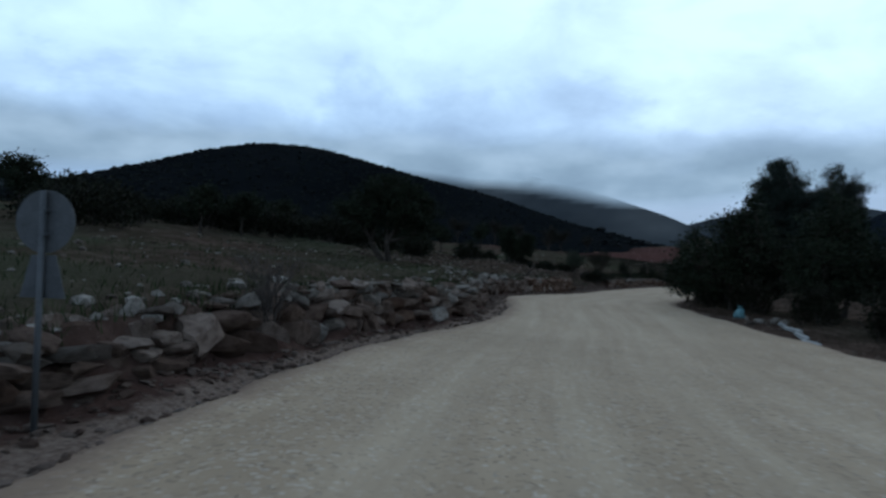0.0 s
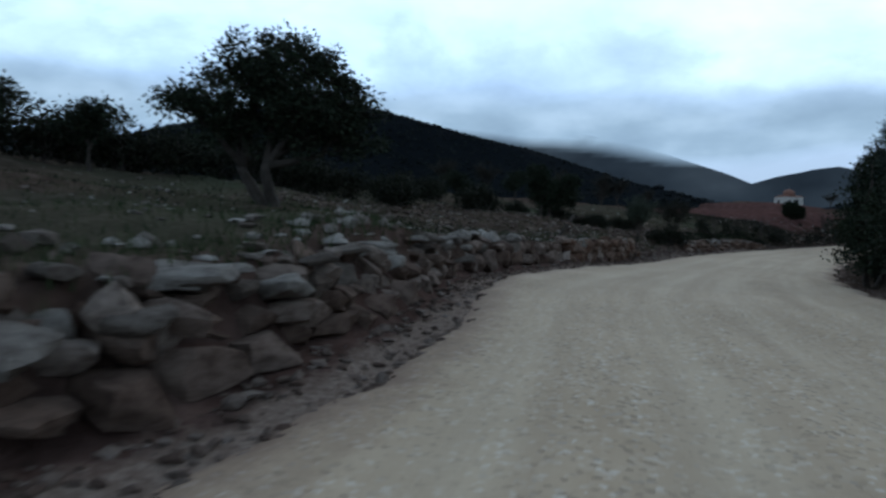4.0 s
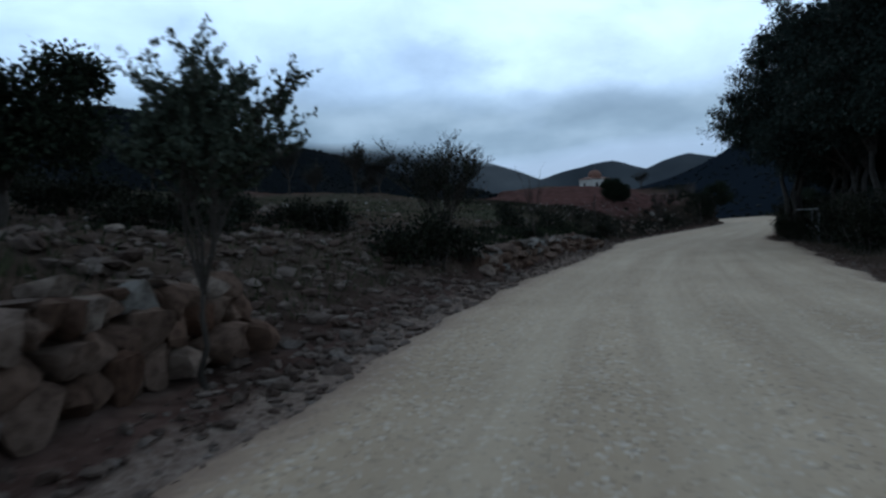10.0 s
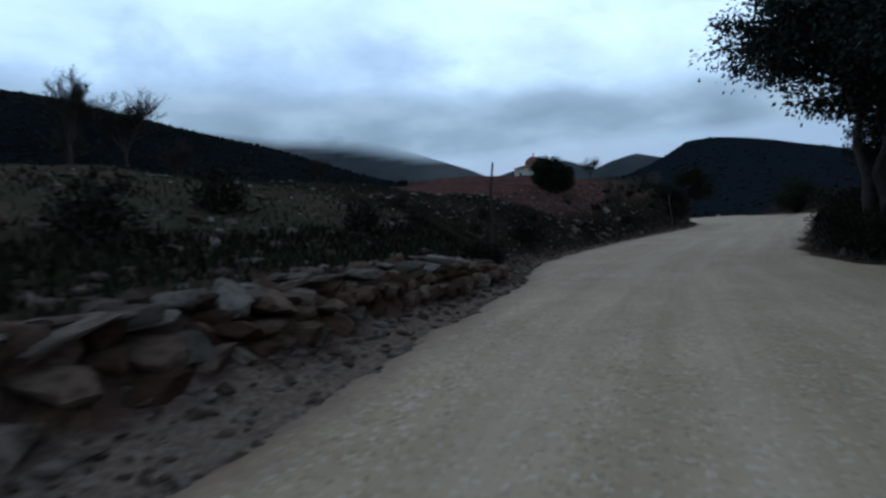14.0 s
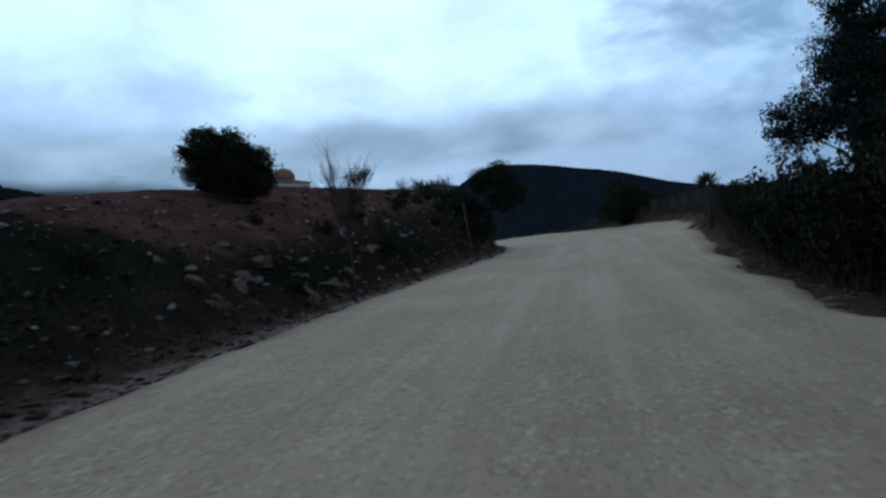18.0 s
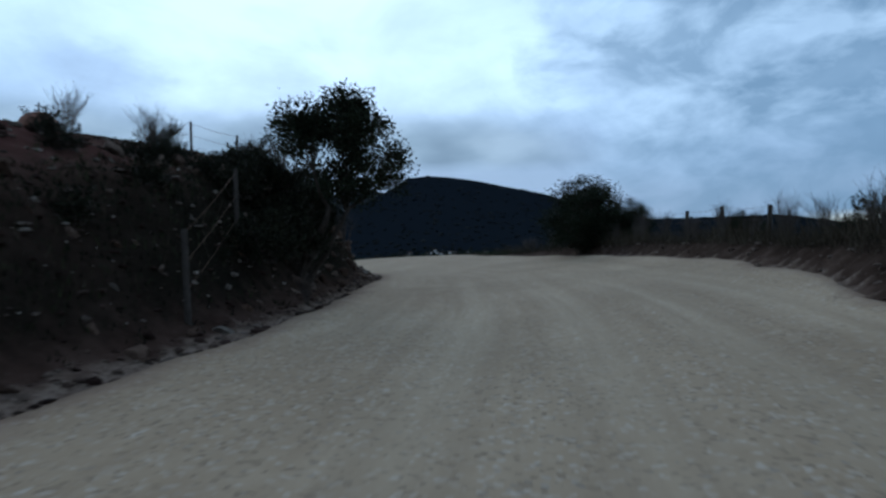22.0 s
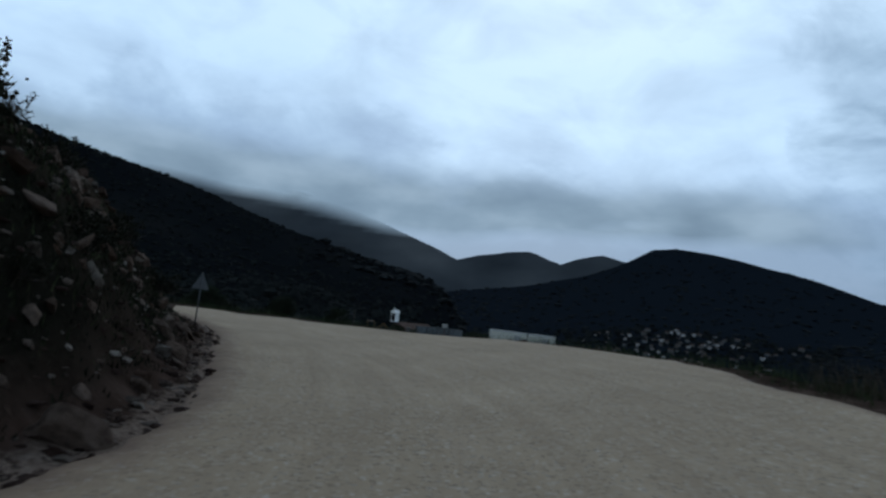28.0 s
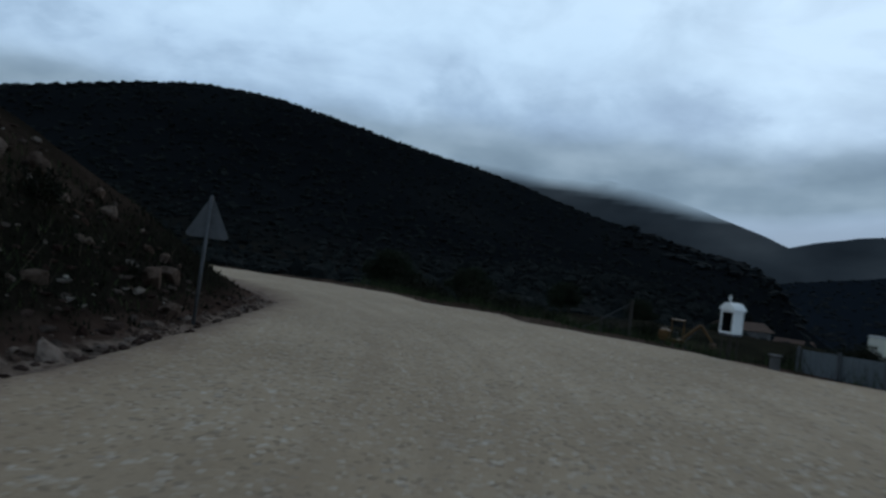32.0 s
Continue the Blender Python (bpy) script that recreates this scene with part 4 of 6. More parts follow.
brush = twig_tree("brown_brush", "thin brown brush growing in the stone wall", "bush", 1.7, 0.5, 9, 33, upright=0.9, r0=0.018, depth=2, kids=5)
put(brush, -4.15, 11.2, 0, 1.0)
poplar = twig_tree("bare_poplar", "leafless young poplar with upright shoots", "tree", 4.8, 0.9, 6, 34, upright=2.6, r0=0.030, depth=2, kids=3, mat=M_bark, trunk=0.5)
put(poplar, 12.66, 71.5, 0, 0.52)
again(thicket, 12.3, 71.5, 20, 0.24, label="dark low bush round the bare poplar")
deadstem = empty("dead_stem", 0, 0, 0)
ds = Tubes()
ds.tube([(0, 0, -0.2), (-0.05, 0.02, 0.5), (0.02, 0, 1.1), (-0.03, 0.02, 1.6), (0.05, 0, 2.15)], [0.055, 0.048, 0.042, 0.036, 0.026], 7)
for q, e in (((0.0, 0, 1.1), (0.16, 0.1, 1.45)), ((-0.03, 0.02, 1.6), (-0.15, 0.1, 1.85)), ((-0.02, 0, 0.8), (-0.2, -0.05, 1.15))):
    ds.tube([q, e], [0.016, 0.006], 4)
raw_part("stem", ds.v, ds.f, M_bark, deadstem)
tagged(deadstem, "dead crooked stem standing on the stony bank", "tree")
put(deadstem, 19.9, 85.7, 0, 1.0, 0.0, 1.42)
again(thicket, 19.7, 85.9, 100, 0.36, label="dark low bush round a dead stem")
almond = twig_tree("bare_almond", "leafless almond tree on the stony field", "tree", 3.6, 3.4, 7, 35, upright=0.6, r0=0.05, depth=3, kids=6, trunk=1.2, mat=M_bark, leaf_mat=M_bush, leaf_n=4)
put(almond, 5.4, 96.1, 0, 0.95)
for x, y, rz, k in ((7.2, 97.1, 60, 0.9), (0.8, 95.5, 140, 0.95), (-7.5, 92, 220, 1.0), (6.2, 112, 20, 0.9), (-2.5, 101, 300, 1.0), (1.5, 107, 10, 0.9), (-13, 96, 70, 1.0), (45.4, 139.5, 30, 0.72)):
    again(almond, x, y, rz, k)
darkbush = crown_tree("round_evergreen", "dense dark round tree standing on the red slope", "tree",
                      [(-0.6, 0, 2.75, 0.72, 0.75, 0.58), (0.15, 0.1, 2.62, 0.8, 0.8, 0.62), (0.72, 0, 2.15, 0.72, 0.75, 0.78), (-0.78, 0, 2.05, 0.62, 0.65, 0.42), (0.62, 0.1, 1.6, 0.8, 0.75, 0.42), (-0.1, 0, 1.95, 0.9, 0.8, 0.6)], 1.2, 0.12, 260, 190, 0.075, 0.20, M_bark, M_oak, 41)
put(darkbush, 29.75, 108.5, 0, 0.97, 1.0)
again(almond, 14.9, 131.5, 130, 0.9, label="bare dark tree on the far field edge")
spray = twig_tree("bare_shrub", "leafless shrub with a fan of thin shoots", "bush", 2.3, 1.1, 14, 36, upright=1.4, r0=0.022, depth=2, kids=4)
put(spray, 44.0, 116.6, 90, 0.3)
pollard = twig_tree("pollard_tree", "leafless pollarded tree with a crown of upright shoots", "tree", 3.9, 1.7, 17, 37, upright=1.7, r0=0.021, depth=2, kids=4, trunk=1.6, mat=M_bark)
put(pollard, 31.8, 103.4, 0, 0.98)
again(spray, 50.9, 129.6, 40, 0.72, 0.0)
bramble = shrub("bramble", "low dark bramble on the stony bank", "bush", [(0, 0, 0.35, 0.9, 0.7, 0.5), (0.7, 0.3, 0.3, 0.7, 0.6, 0.4)], 1500, 0.10, M_bush, 22, shoots=10, shoot_len=0.4)
put(bramble, 24.0, 96.2)
for s, o, k in ((88, -7.0, 0.5), (91, -9, 0.4), (94, -7.4, 0.45), (98, -8.8, 0.5), (103, -8.2, 0.4), (115, -7.6, 0.4), (121, -7.6, 0.45),
                (124, -8.4, 0.4), (127, -7.8, 0.45), (130, -8.2, 0.4), (133, -8.0, 0.45), (136, -8.6, 0.5), (139, -8.2, 1.0), (142, -8.8, 1.1), (146, -9, 1.0), (150, -9.3, 1.1), (155, -9.6, 1.0), (63, -7.2, 0.7), (76, -6.2, 0.7), (80, -7.5, 0.8), (84, -6.6, 0.7)):
    x, y, a = at_line(s, o)
    again(bramble, x, y, s * 37 % 360, k)
bank_tree = crown_tree("olive_tree", "airy olive tree leaning over the red bank", "tree",
                       [(-0.15, -0.5, 3.45, 0.75, 0.7, 0.7), (0.8, -0.85, 3.55, 0.95, 0.9, 0.75), (0.9, -0.85, 4.15, 0.6, 0.6, 0.4), (1.75, -1.25, 2.65, 0.6, 0.55, 0.62), (0.9, -0.85, 2.4, 0.85, 0.8, 0.65)],
                       1.7, 0.08, 290, 84, 0.075, 0.22, M_bark, M_oak, 42, stems=3, lean=(0.6, -0.6))
put(bank_tree, 44.7, 118.8, 0, 1.0, 0.05)
for x, y, rz, k in ((43.2, 118.5, 60, 0.42), (43.6, 119.6, 10, 0.45), (44.2, 121.2, 100, 0.5), (41.8, 119.2, 230, 0.25), (43.9, 120.5, 100, 0.4), (45.8, 121.4, 150, 0.3)):
    again(thicket, x, y, rz, k, label="low dark scrub on the bank's crest")
for x, y, rz, k in ((44.2, 119.0, 30, 0.5), (44.9, 120.5, 80, 0.5), (45.7, 122.1, 150, 0.45), (43.5, 117.7, 20, 0.5), (42.7, 116.7, 140, 0.42), (46.5, 123.5, 210, 0.5), (44.6, 119.5, 260, 0.6), (47.0, 125.2, 20, 0.5), (46.3, 122.6, 120, 0.5)):
    again(thicket, x, y, rz, k, label="dense dark scrub under the olive on the bank")

# ---- the right-hand side ----
grove = crown_tree("roadside_tree", "bushy dark tree with ragged upright shoots by the road", "tree",
                   [(-1.2, 0, 2.0, 1.3, 1.2, 1.3), (0.8, 0.2, 2.5, 1.4, 1.3, 1.5), (0.2, -0.3, 3.8, 1.0, 1.0, 0.9), (1.9, 0, 1.7, 1.1, 1.0, 1.2), (-0.6, 0.3, 3.4, 0.7, 0.7, 0.8), (0.6, 0, 4.7, 0.45, 0.45, 0.6)],
                   1.0, 0.14, 230, 60, 0.12, 0.32, M_bark, M_oak, 51, stems=3)
put(grove, 9.6, 29.5, 0, 1.0)
for x, y, rz, k in ((12.2, 27.0, 60, 1.0), (14.5, 23.5, 130, 1.05), (9.3, 33.2, 200, 0.75), (12.5, 36.5, 20, 1.05), (17.5, 28.5, 90, 1.15), (17.0, 20.0, 300, 1.1), (10.6, 40.5, 240, 0.8), (15.8, 33.5, 33, 1.1), (20, 24, 10, 1.15), (13.6, 45.5, 80, 0.8)):
    again(grove, x, y, rz, k)
euca = crown_tree("eucalyptus", "tall eucalyptus with pale trunks and hanging leaves", "tree",
                  [(-1.4, 0.5, 5.6, 1.9, 1.7, 1.7), (1.3, -0.6, 6.6, 1.9, 1.8, 1.8), (0, 0.6, 8.6, 2.1, 2.0, 1.8), (-1.8, -0.9, 9.2, 1.7, 1.5, 1.6), (1.0, 0.4, 11.0, 1.8, 1.7, 1.5), (2.5, 1.0, 5.0, 1.4, 1.4, 1.4), (-3.0, 0.6, 6.6, 1.3, 1.3, 1.6),
                   (0.6, -2.6, 6.0, 1.4, 1.4, 1.6), (-0.6, 2.8, 6.4, 1.4, 1.4, 1.6), (-0.4, 0, 12.6, 1.0, 1.0, 0.9)],
                  3.8, 0.17, 460, 145, 0.13, 0.45, M_bark_pale, M_euca, 61, stems=3, droop=0.5)
ex, ey, _ = at_line(96.2, 6.0)
put(euca, ex, ey, 30, 1.22)
for s, o, rz, k in ((91.5, 8.0, 70, 1.0), (86.5, 8.2, 140, 1.05), (101.5, 8.6, 200, 0.74), (81, 9.0, 10, 1.05), (93, 12.5, 90, 1.1), (87, 13.5, 300, 1.1), (76, 9.2, 240, 1.0), (99, 12.0, 40, 0.95), (71, 10, 120, 0.95)):
    x, y, a = at_line(s, o)
    again(euca, x, y, rz, k)
again(euca, 50.3, 101.1, 200, 0.8, label="slim eucalyptus rising out of the roadside bushes")
hedge = shrub("hedge_bush", "dense dark roadside bush with dry stems", "bush",
              [(-0.9, 0, 0.9, 1.1, 0.9, 1.0), (0.7, 0.2, 1.0, 1.1, 0.9, 1.1), (0, -0.2, 1.35, 0.9, 0.8, 0.8)], 5200, 0.12, M_bush, 23, shoots=14, shoot_len=0.7)
hx, hy, ha = at_line(99, 6.2)
put(hedge, hx, hy, ha)
for s, o, k in ((101, 5.9, 0.9), (103, 6.2, 1.0), (105, 5.7, 0.95), (107, 6.1, 1.0), (109, 5.8, 0.9), (111, 6.2, 0.85), (113, 6.0, 0.8), (100, 8.4, 1.2), (104, 8.3, 1.2), (108, 8.2, 1.1), (112, 8.2, 1.0), (96, 7.4, 1.0), (93, 7.6, 0.8),
                (90, 7.7, 0.8), (97.6, 5.7, 0.75), (95.6, 5.9, 0.7), (93.6, 6.5, 0.7), (98.6, 6.0, 0.9), (114, 5.7, 0.55), (116.5, 5.9, 0.5), (118, 6.1, 0.6), (120.5, 6.2, 0.5), (122, 6.4, 0.55), (124.5, 6.7, 0.5), (127, 7.6, 0.5), (116, 7.0, 0.62), (119, 7.7, 0.6), (122.5, 8.6, 0.55), (126, 9.5, 0.5), (86, 7.9, 0.9), (82, 7.8, 0.9), (78, 7.6, 0.9), (74, 7.6, 0.9), (25, 9.0, 0.6), (29, 8.0, 0.6), (33, 7.2, 0.6), (37, 7.0, 0.6), (41, 6.8, 0.55), (45, 6.6, 0.5), (21, 9.6, 0.6)):
    x, y, a = at_line(s, o)
    again(hedge, x, y, a + s * 77 % 50, k)
round_tree = crown_tree("round_tree", "dense dark rounded tree beside the gravel bend", "tree",
                        [(-0.5, 0, 1.7, 1.1, 1.1, 0.9), (0.6, 0.2, 1.6, 1.1, 1.1, 0.9), (0, 0, 2.3, 1.0, 1.0, 0.7), (1.4, 0, 1.0, 0.75, 0.8, 0.7), (-1.1, 0.2, 1.0, 0.8, 0.8, 0.7), (0.3, 0.1, 0.8, 1.1, 1.0, 0.7)], 0.5, 0.12, 300, 165, 0.062, 0.27, M_bark, M_oak, 43, stems=2)
put(round_tree, 61.1, 125.6, 200, 1.4, 0.0, 0.80)
again(round_tree, 63.2, 124.8, 60, 0.85, label="low dark rounded bush beside the gravel bend")

# spiky plant by the hedge
rnd = random.Random(71)
yucca = empty("yucca", 0, 0, 0)
st, sp = Tubes(), Tubes()
st.tube([(0, 0, -0.1), (0.03, 0, 0.9), (0, 0.02, 1.8)], [0.11, 0.09, 0.08], 8)
for i in range(150):
    a, e = rnd.uniform(0, 6.28), rnd.uniform(-0.5, 1.2)
    d = Vector((math.cos(a) * math.cos(e), math.sin(a) * math.cos(e), math.sin(e)))
    sp.leaf(Vector((0, 0, 1.8)) + d * 0.06, d, rnd.uniform(0.4, 0.62), rnd, 0.05)
raw_part("stem", st.v, st.f, M_bark, yucca)
raw_part("head", sp.v, sp.f, M_olive, yucca, shade=False)
tagged(yucca, "spiky yucca with a round head on a stem", "plant")
put(yucca, *at_line(119.5, 4.95)[:2], 0, 0.95)

# ---- far woods, village and clouds ----
rnd = np.random.default_rng(5)
ico = bmesh.new()
bmesh.ops.create_icosphere(ico, subdivisions=1, radius=1.0)
ICO_V = np.array([v.co[:] for v in ico.verts])
ICO_F = np.array([[v.index for v in f.verts] for f in ico.faces])
ico.free()


def scatter(name, px, py, size, flat, mat, sink=0.2, shape=0.28, squash=(0.7, 1.3)):
    """Many uneven low lumps joined into one mesh, each with its own turn and size."""
    n = len(px)
    pz = np.where(np.hypot(px - HUB[0], py - HUB[1]) > 120, sheet_z(px, py), ground_z(px, py))
    k = np.asarray(size)[:, None]
    base = ICO_V[None] * (1 + shape * rnd.standard_normal((n, len(ICO_V), 1)))
    a = rnd.uniform(0, 6.28, n)
    c, s = np.cos(a)[:, None], np.sin(a)[:, None]
    sx, sy = rnd.uniform(*squash, (n, 1)), rnd.uniform(*squash, (n, 1))
    x, y, z = base[..., 0] * sx * k, base[..., 1] * sy * k, base[..., 2] * k * np.asarray(flat)[:, None]
    v = np.stack([x * c - y * s + px[:, None], x * s + y * c + py[:, None], z + pz[:, None] + (np.asarray(flat)[:, None] * k) * (1 - 2 * sink)], -1)
    f = (ICO_F[None] + (np.arange(n) * len(ICO_V))[:, None, None]).reshape(-1, 3)
    return mesh_object(name, v.reshape(-1, 3), f, mat, False)


def ring(n, az0, az1, r0, r1):
    az, r = np.radians(rnd.uniform(az0, az1, n)), r0 * (r1 / r0) ** rnd.random(n)
    return HUB[0] + np.sin(az) * r, HUB[1] + np.cos(az) * r


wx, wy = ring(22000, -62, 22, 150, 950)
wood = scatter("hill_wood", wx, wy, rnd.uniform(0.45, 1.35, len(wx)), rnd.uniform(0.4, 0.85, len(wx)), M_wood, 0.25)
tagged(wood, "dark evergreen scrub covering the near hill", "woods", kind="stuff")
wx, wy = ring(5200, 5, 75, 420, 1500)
wood2 = scatter("valley_wood", wx, wy, rnd.uniform(2.0, 4.5, len(wx)), rnd.uniform(0.3, 0.5, len(wx)), M_hazed_wood, 0.25)
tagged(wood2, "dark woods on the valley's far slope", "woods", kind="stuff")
wx, wy = ring(2400, -6, 60, 130, 420)
keep = (ground_z(wx, wy) < -4.5) & (np.hypot(wx - 60, wy - 150) > 85)
wood3 = scatter("valley_scrub", wx[keep], wy[keep], rnd.uniform(0.7, 2.0, keep.sum()), rnd.uniform(0.6, 1.1, keep.sum()), M_wood, 0.2)
tagged(wood3, "dark trees and scrub below the road", "woods", kind="stuff")
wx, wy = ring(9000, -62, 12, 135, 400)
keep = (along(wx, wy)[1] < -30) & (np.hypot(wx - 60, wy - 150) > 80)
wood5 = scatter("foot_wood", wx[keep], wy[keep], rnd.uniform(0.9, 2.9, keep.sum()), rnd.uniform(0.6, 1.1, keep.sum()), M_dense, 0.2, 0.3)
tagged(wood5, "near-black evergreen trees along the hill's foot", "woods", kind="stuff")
wx, wy = ring(420, -55, 12, 90, 200)
ws, wo = along(wx, wy)
keep = wo < -34
wood4 = scatter("slope_scrub", wx[keep], wy[keep], rnd.uniform(0.4, 1.3, keep.sum()), rnd.uniform(0.6, 1.0, keep.sum()), M_wood, 0.2)
tagged(wood4, "scattered dark scrub between field and hill", "woods", kind="stuff")


def house(x, y, w, d, h, roof_h, rz, label, seed=0, z=None, wall=None, roof=None, windows=2, name="house", category="house"):
    """A small gabled house with a door and windows let into its walls."""
    zz = height(x, y) if z is None else z
    t = empty(name, x, y, zz, rz)
    part("wall", box(w, d, h + 0.6, (0, 0, h / 2 - 0.3), 0.02), wall or M_white, t)
    bm = bmesh.new()
    e = 0.3
    vs = [bm.verts.new(p) for p in ((-w / 2 - e, -d / 2 - e, h), (w / 2 + e, -d / 2 - e, h), (w / 2 + e, d / 2 + e, h), (-w / 2 - e, d / 2 + e, h), (-w / 2 - e, 0, h + roof_h), (w / 2 + e, 0, h + roof_h))]
    for f in ((0, 1, 5, 4), (2, 3, 4, 5), (0, 4, 3), (1, 2, 5), (3, 2, 1, 0)):
        bm.faces.new([vs[i] for i in f])
    part("roof", bm, roof or M_tile, t)
    for i in range(windows):
        px = (i + 0.5) / windows * w - w / 2 + (0.15 * w / windows if i % 2 else 0)
        part("window", box(min(0.9, w / windows * 0.4), 0.08, h * 0.32, (px, -d / 2 - 0.02, h * 0.58), 0.01), M_dark, t)
    part("door", box(0.85, 0.08, min(2.0, h * 0.75), (w * 0.05, -d / 2 - 0.02, min(2.0, h * 0.75) / 2), 0.01), M_dark, t)
    return tagged(t, label, category)


# the village on the slope across the valley: three kinds of house, copied
M_wash = simple("bright_limewash", (0.22, 0.22, 0.215), (0.42, 0.41, 0.40), 0.9, scale=1.5)
kinds = [house(0, 0, 9, 7, 4.6, 1.7, 0, "pale village house with a tiled roof", windows=3, z=0, wall=M_plaster, roof=M_oldtile),
         house(0, 0, 7, 6, 5.4, 1.4, 0, "limewashed village house with a dull tiled roof", windows=2, z=0, wall=M_wash, roof=M_oldtile),
         house(0, 0, 11, 6, 3.4, 1.3, 0, "low grey village house with a brown roof", windows=4, z=0, wall=M_greysheet, roof=M_oldtile)]
hr = random.Random(8)
for i in range(132):
    az = hr.gauss(32.5, 3.0) if i % 3 else hr.uniform(25, 41)
    r = hr.uniform(775, 905)
    x, y = HUB[0] + math.sin(math.radians(az)) * r, HUB[1] + math.cos(math.radians(az)) * r
    kind = kinds[(0, 1, 2, 0, 2, 1, 0)[i % 7]]
    c = kind if i in (0, 1, 2) else copy_thing(kind, Matrix.Identity(4))
    k = hr.uniform(0.28, 0.62)
    c.matrix_basis = pose(x, y, height(x, y) - 0.2, 0, 0, 180 - az + hr.uniform(-70, 70)) @ Matrix.Diagonal((k, k * hr.uniform(0.8, 1.1), k * hr.uniform(0.9, 1.3), 1))
    tagged(c, group="village houses")
vx, vy = ring(900, 23, 43, 760, 925)
grovelets = scatter("village_trees", vx, vy, rnd.uniform(1.2, 3.0, len(vx)), rnd.uniform(0.6, 1.1, len(vx)), M_wood, 0.2, 0.3)
tagged(grovelets, "dark trees between the village houses", "woods", kind="stuff")

# low cloud lying on the far mountain, seen edge on as a soft bank: a glowing sheet
mc, nt, pb = material("glowing_cloud_haze")
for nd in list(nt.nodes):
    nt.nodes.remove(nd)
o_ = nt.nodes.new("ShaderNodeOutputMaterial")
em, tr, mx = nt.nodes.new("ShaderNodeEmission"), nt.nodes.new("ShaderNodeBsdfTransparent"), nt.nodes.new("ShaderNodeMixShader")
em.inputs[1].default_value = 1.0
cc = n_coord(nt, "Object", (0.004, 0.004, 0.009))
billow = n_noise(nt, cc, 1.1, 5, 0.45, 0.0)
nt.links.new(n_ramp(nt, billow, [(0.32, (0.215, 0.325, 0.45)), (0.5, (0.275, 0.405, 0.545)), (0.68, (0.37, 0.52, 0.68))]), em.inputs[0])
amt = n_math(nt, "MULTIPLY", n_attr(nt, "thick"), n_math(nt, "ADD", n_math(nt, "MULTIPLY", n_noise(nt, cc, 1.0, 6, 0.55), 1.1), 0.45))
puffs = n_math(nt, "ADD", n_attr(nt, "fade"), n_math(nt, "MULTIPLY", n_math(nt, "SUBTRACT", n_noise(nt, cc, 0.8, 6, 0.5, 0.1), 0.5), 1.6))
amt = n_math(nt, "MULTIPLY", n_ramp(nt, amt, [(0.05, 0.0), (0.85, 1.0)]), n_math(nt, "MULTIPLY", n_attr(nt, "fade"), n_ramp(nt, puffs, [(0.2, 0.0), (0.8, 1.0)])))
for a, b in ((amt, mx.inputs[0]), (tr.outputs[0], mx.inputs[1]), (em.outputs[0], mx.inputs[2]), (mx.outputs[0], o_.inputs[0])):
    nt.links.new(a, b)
V, th, fd = [], [], []
azs, els = np.linspace(-50, 52, 103), np.linspace(-4, 14, 50)
for a in azs:
    base = np.interp(a, [-50, -10, 0, 8, 14, 20, 45], [5.8, 7.3, 6.7, 5.5, 5.3, 6.5, 7.0])
    for e in els:
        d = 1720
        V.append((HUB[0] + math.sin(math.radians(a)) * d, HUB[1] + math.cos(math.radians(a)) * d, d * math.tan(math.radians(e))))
        # the lower limit leaves a thin glowing haze over the ridges below
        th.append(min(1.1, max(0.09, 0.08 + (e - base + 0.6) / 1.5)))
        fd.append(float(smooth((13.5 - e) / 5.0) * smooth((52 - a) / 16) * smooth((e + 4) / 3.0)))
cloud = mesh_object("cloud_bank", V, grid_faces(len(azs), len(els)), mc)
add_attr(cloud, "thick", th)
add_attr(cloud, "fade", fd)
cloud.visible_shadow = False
tagged(cloud, "glowing sheet of grey low cloud and thin haze before the far mountain", "cloud", kind="structure")

# ---- the chapel on the red rise ----
chapel = empty("chapel", 40.3, 144.6, 2.75, 20)
part("wall", box(3.4, 3.1, 2.9, (0, 0, 1.0), 0.03), M_cream, chapel)
bm = bmesh.new()
vs = [bm.verts.new(p) for p in ((-1.9, -1.75, 2.4), (1.9, -1.75, 2.4), (1.9, 1.75, 2.4), (-1.9, 1.75, 2.4), (-0.8, 0, 2.85), (0.8, 0, 2.85))]
for f in ((0, 1, 5, 4), (2, 3, 4, 5), (3, 0, 4), (1, 2, 5), (3, 2, 1, 0)):
    bm.faces.new([vs[i] for i in f])
part("roof", bm, M_tile, chapel)
bm = bmesh.new()
bmesh.ops.create_uvsphere(bm, u_segments=24, v_segments=14, radius=1.0)
bmesh.ops.scale(bm, verts=bm.verts, vec=(1, 1, 0.85))
bmesh.ops.translate(bm, verts=bm.verts, vec=(0, 0, 2.95))
dome = part("dome", bm, M_tile, chapel, "terracotta dome", True)
bm = box(0.07, 0.07, 0.6, (0, 0, 4.0), 0.01)
box(0.36, 0.07, 0.07, (0, 0, 4.1), 0.01, bm=bm)
part("cross", bm, M_steel, dome)
part("door", box(0.9, 0.08, 1.9, (0.3, -1.57, 0.95), 0.01), M_dark, chapel)
part("window", box(0.5, 0.08, 0.8, (-0.9, -1.57, 1.4), 0.01), M_dark, chapel)
part("window", box(0.08, 0.5, 0.8, (-1.72, 0.3, 1.4), 0.01), M_dark, chapel)
tagged(chapel, "white chapel with a terracotta dome and roof", "chapel")
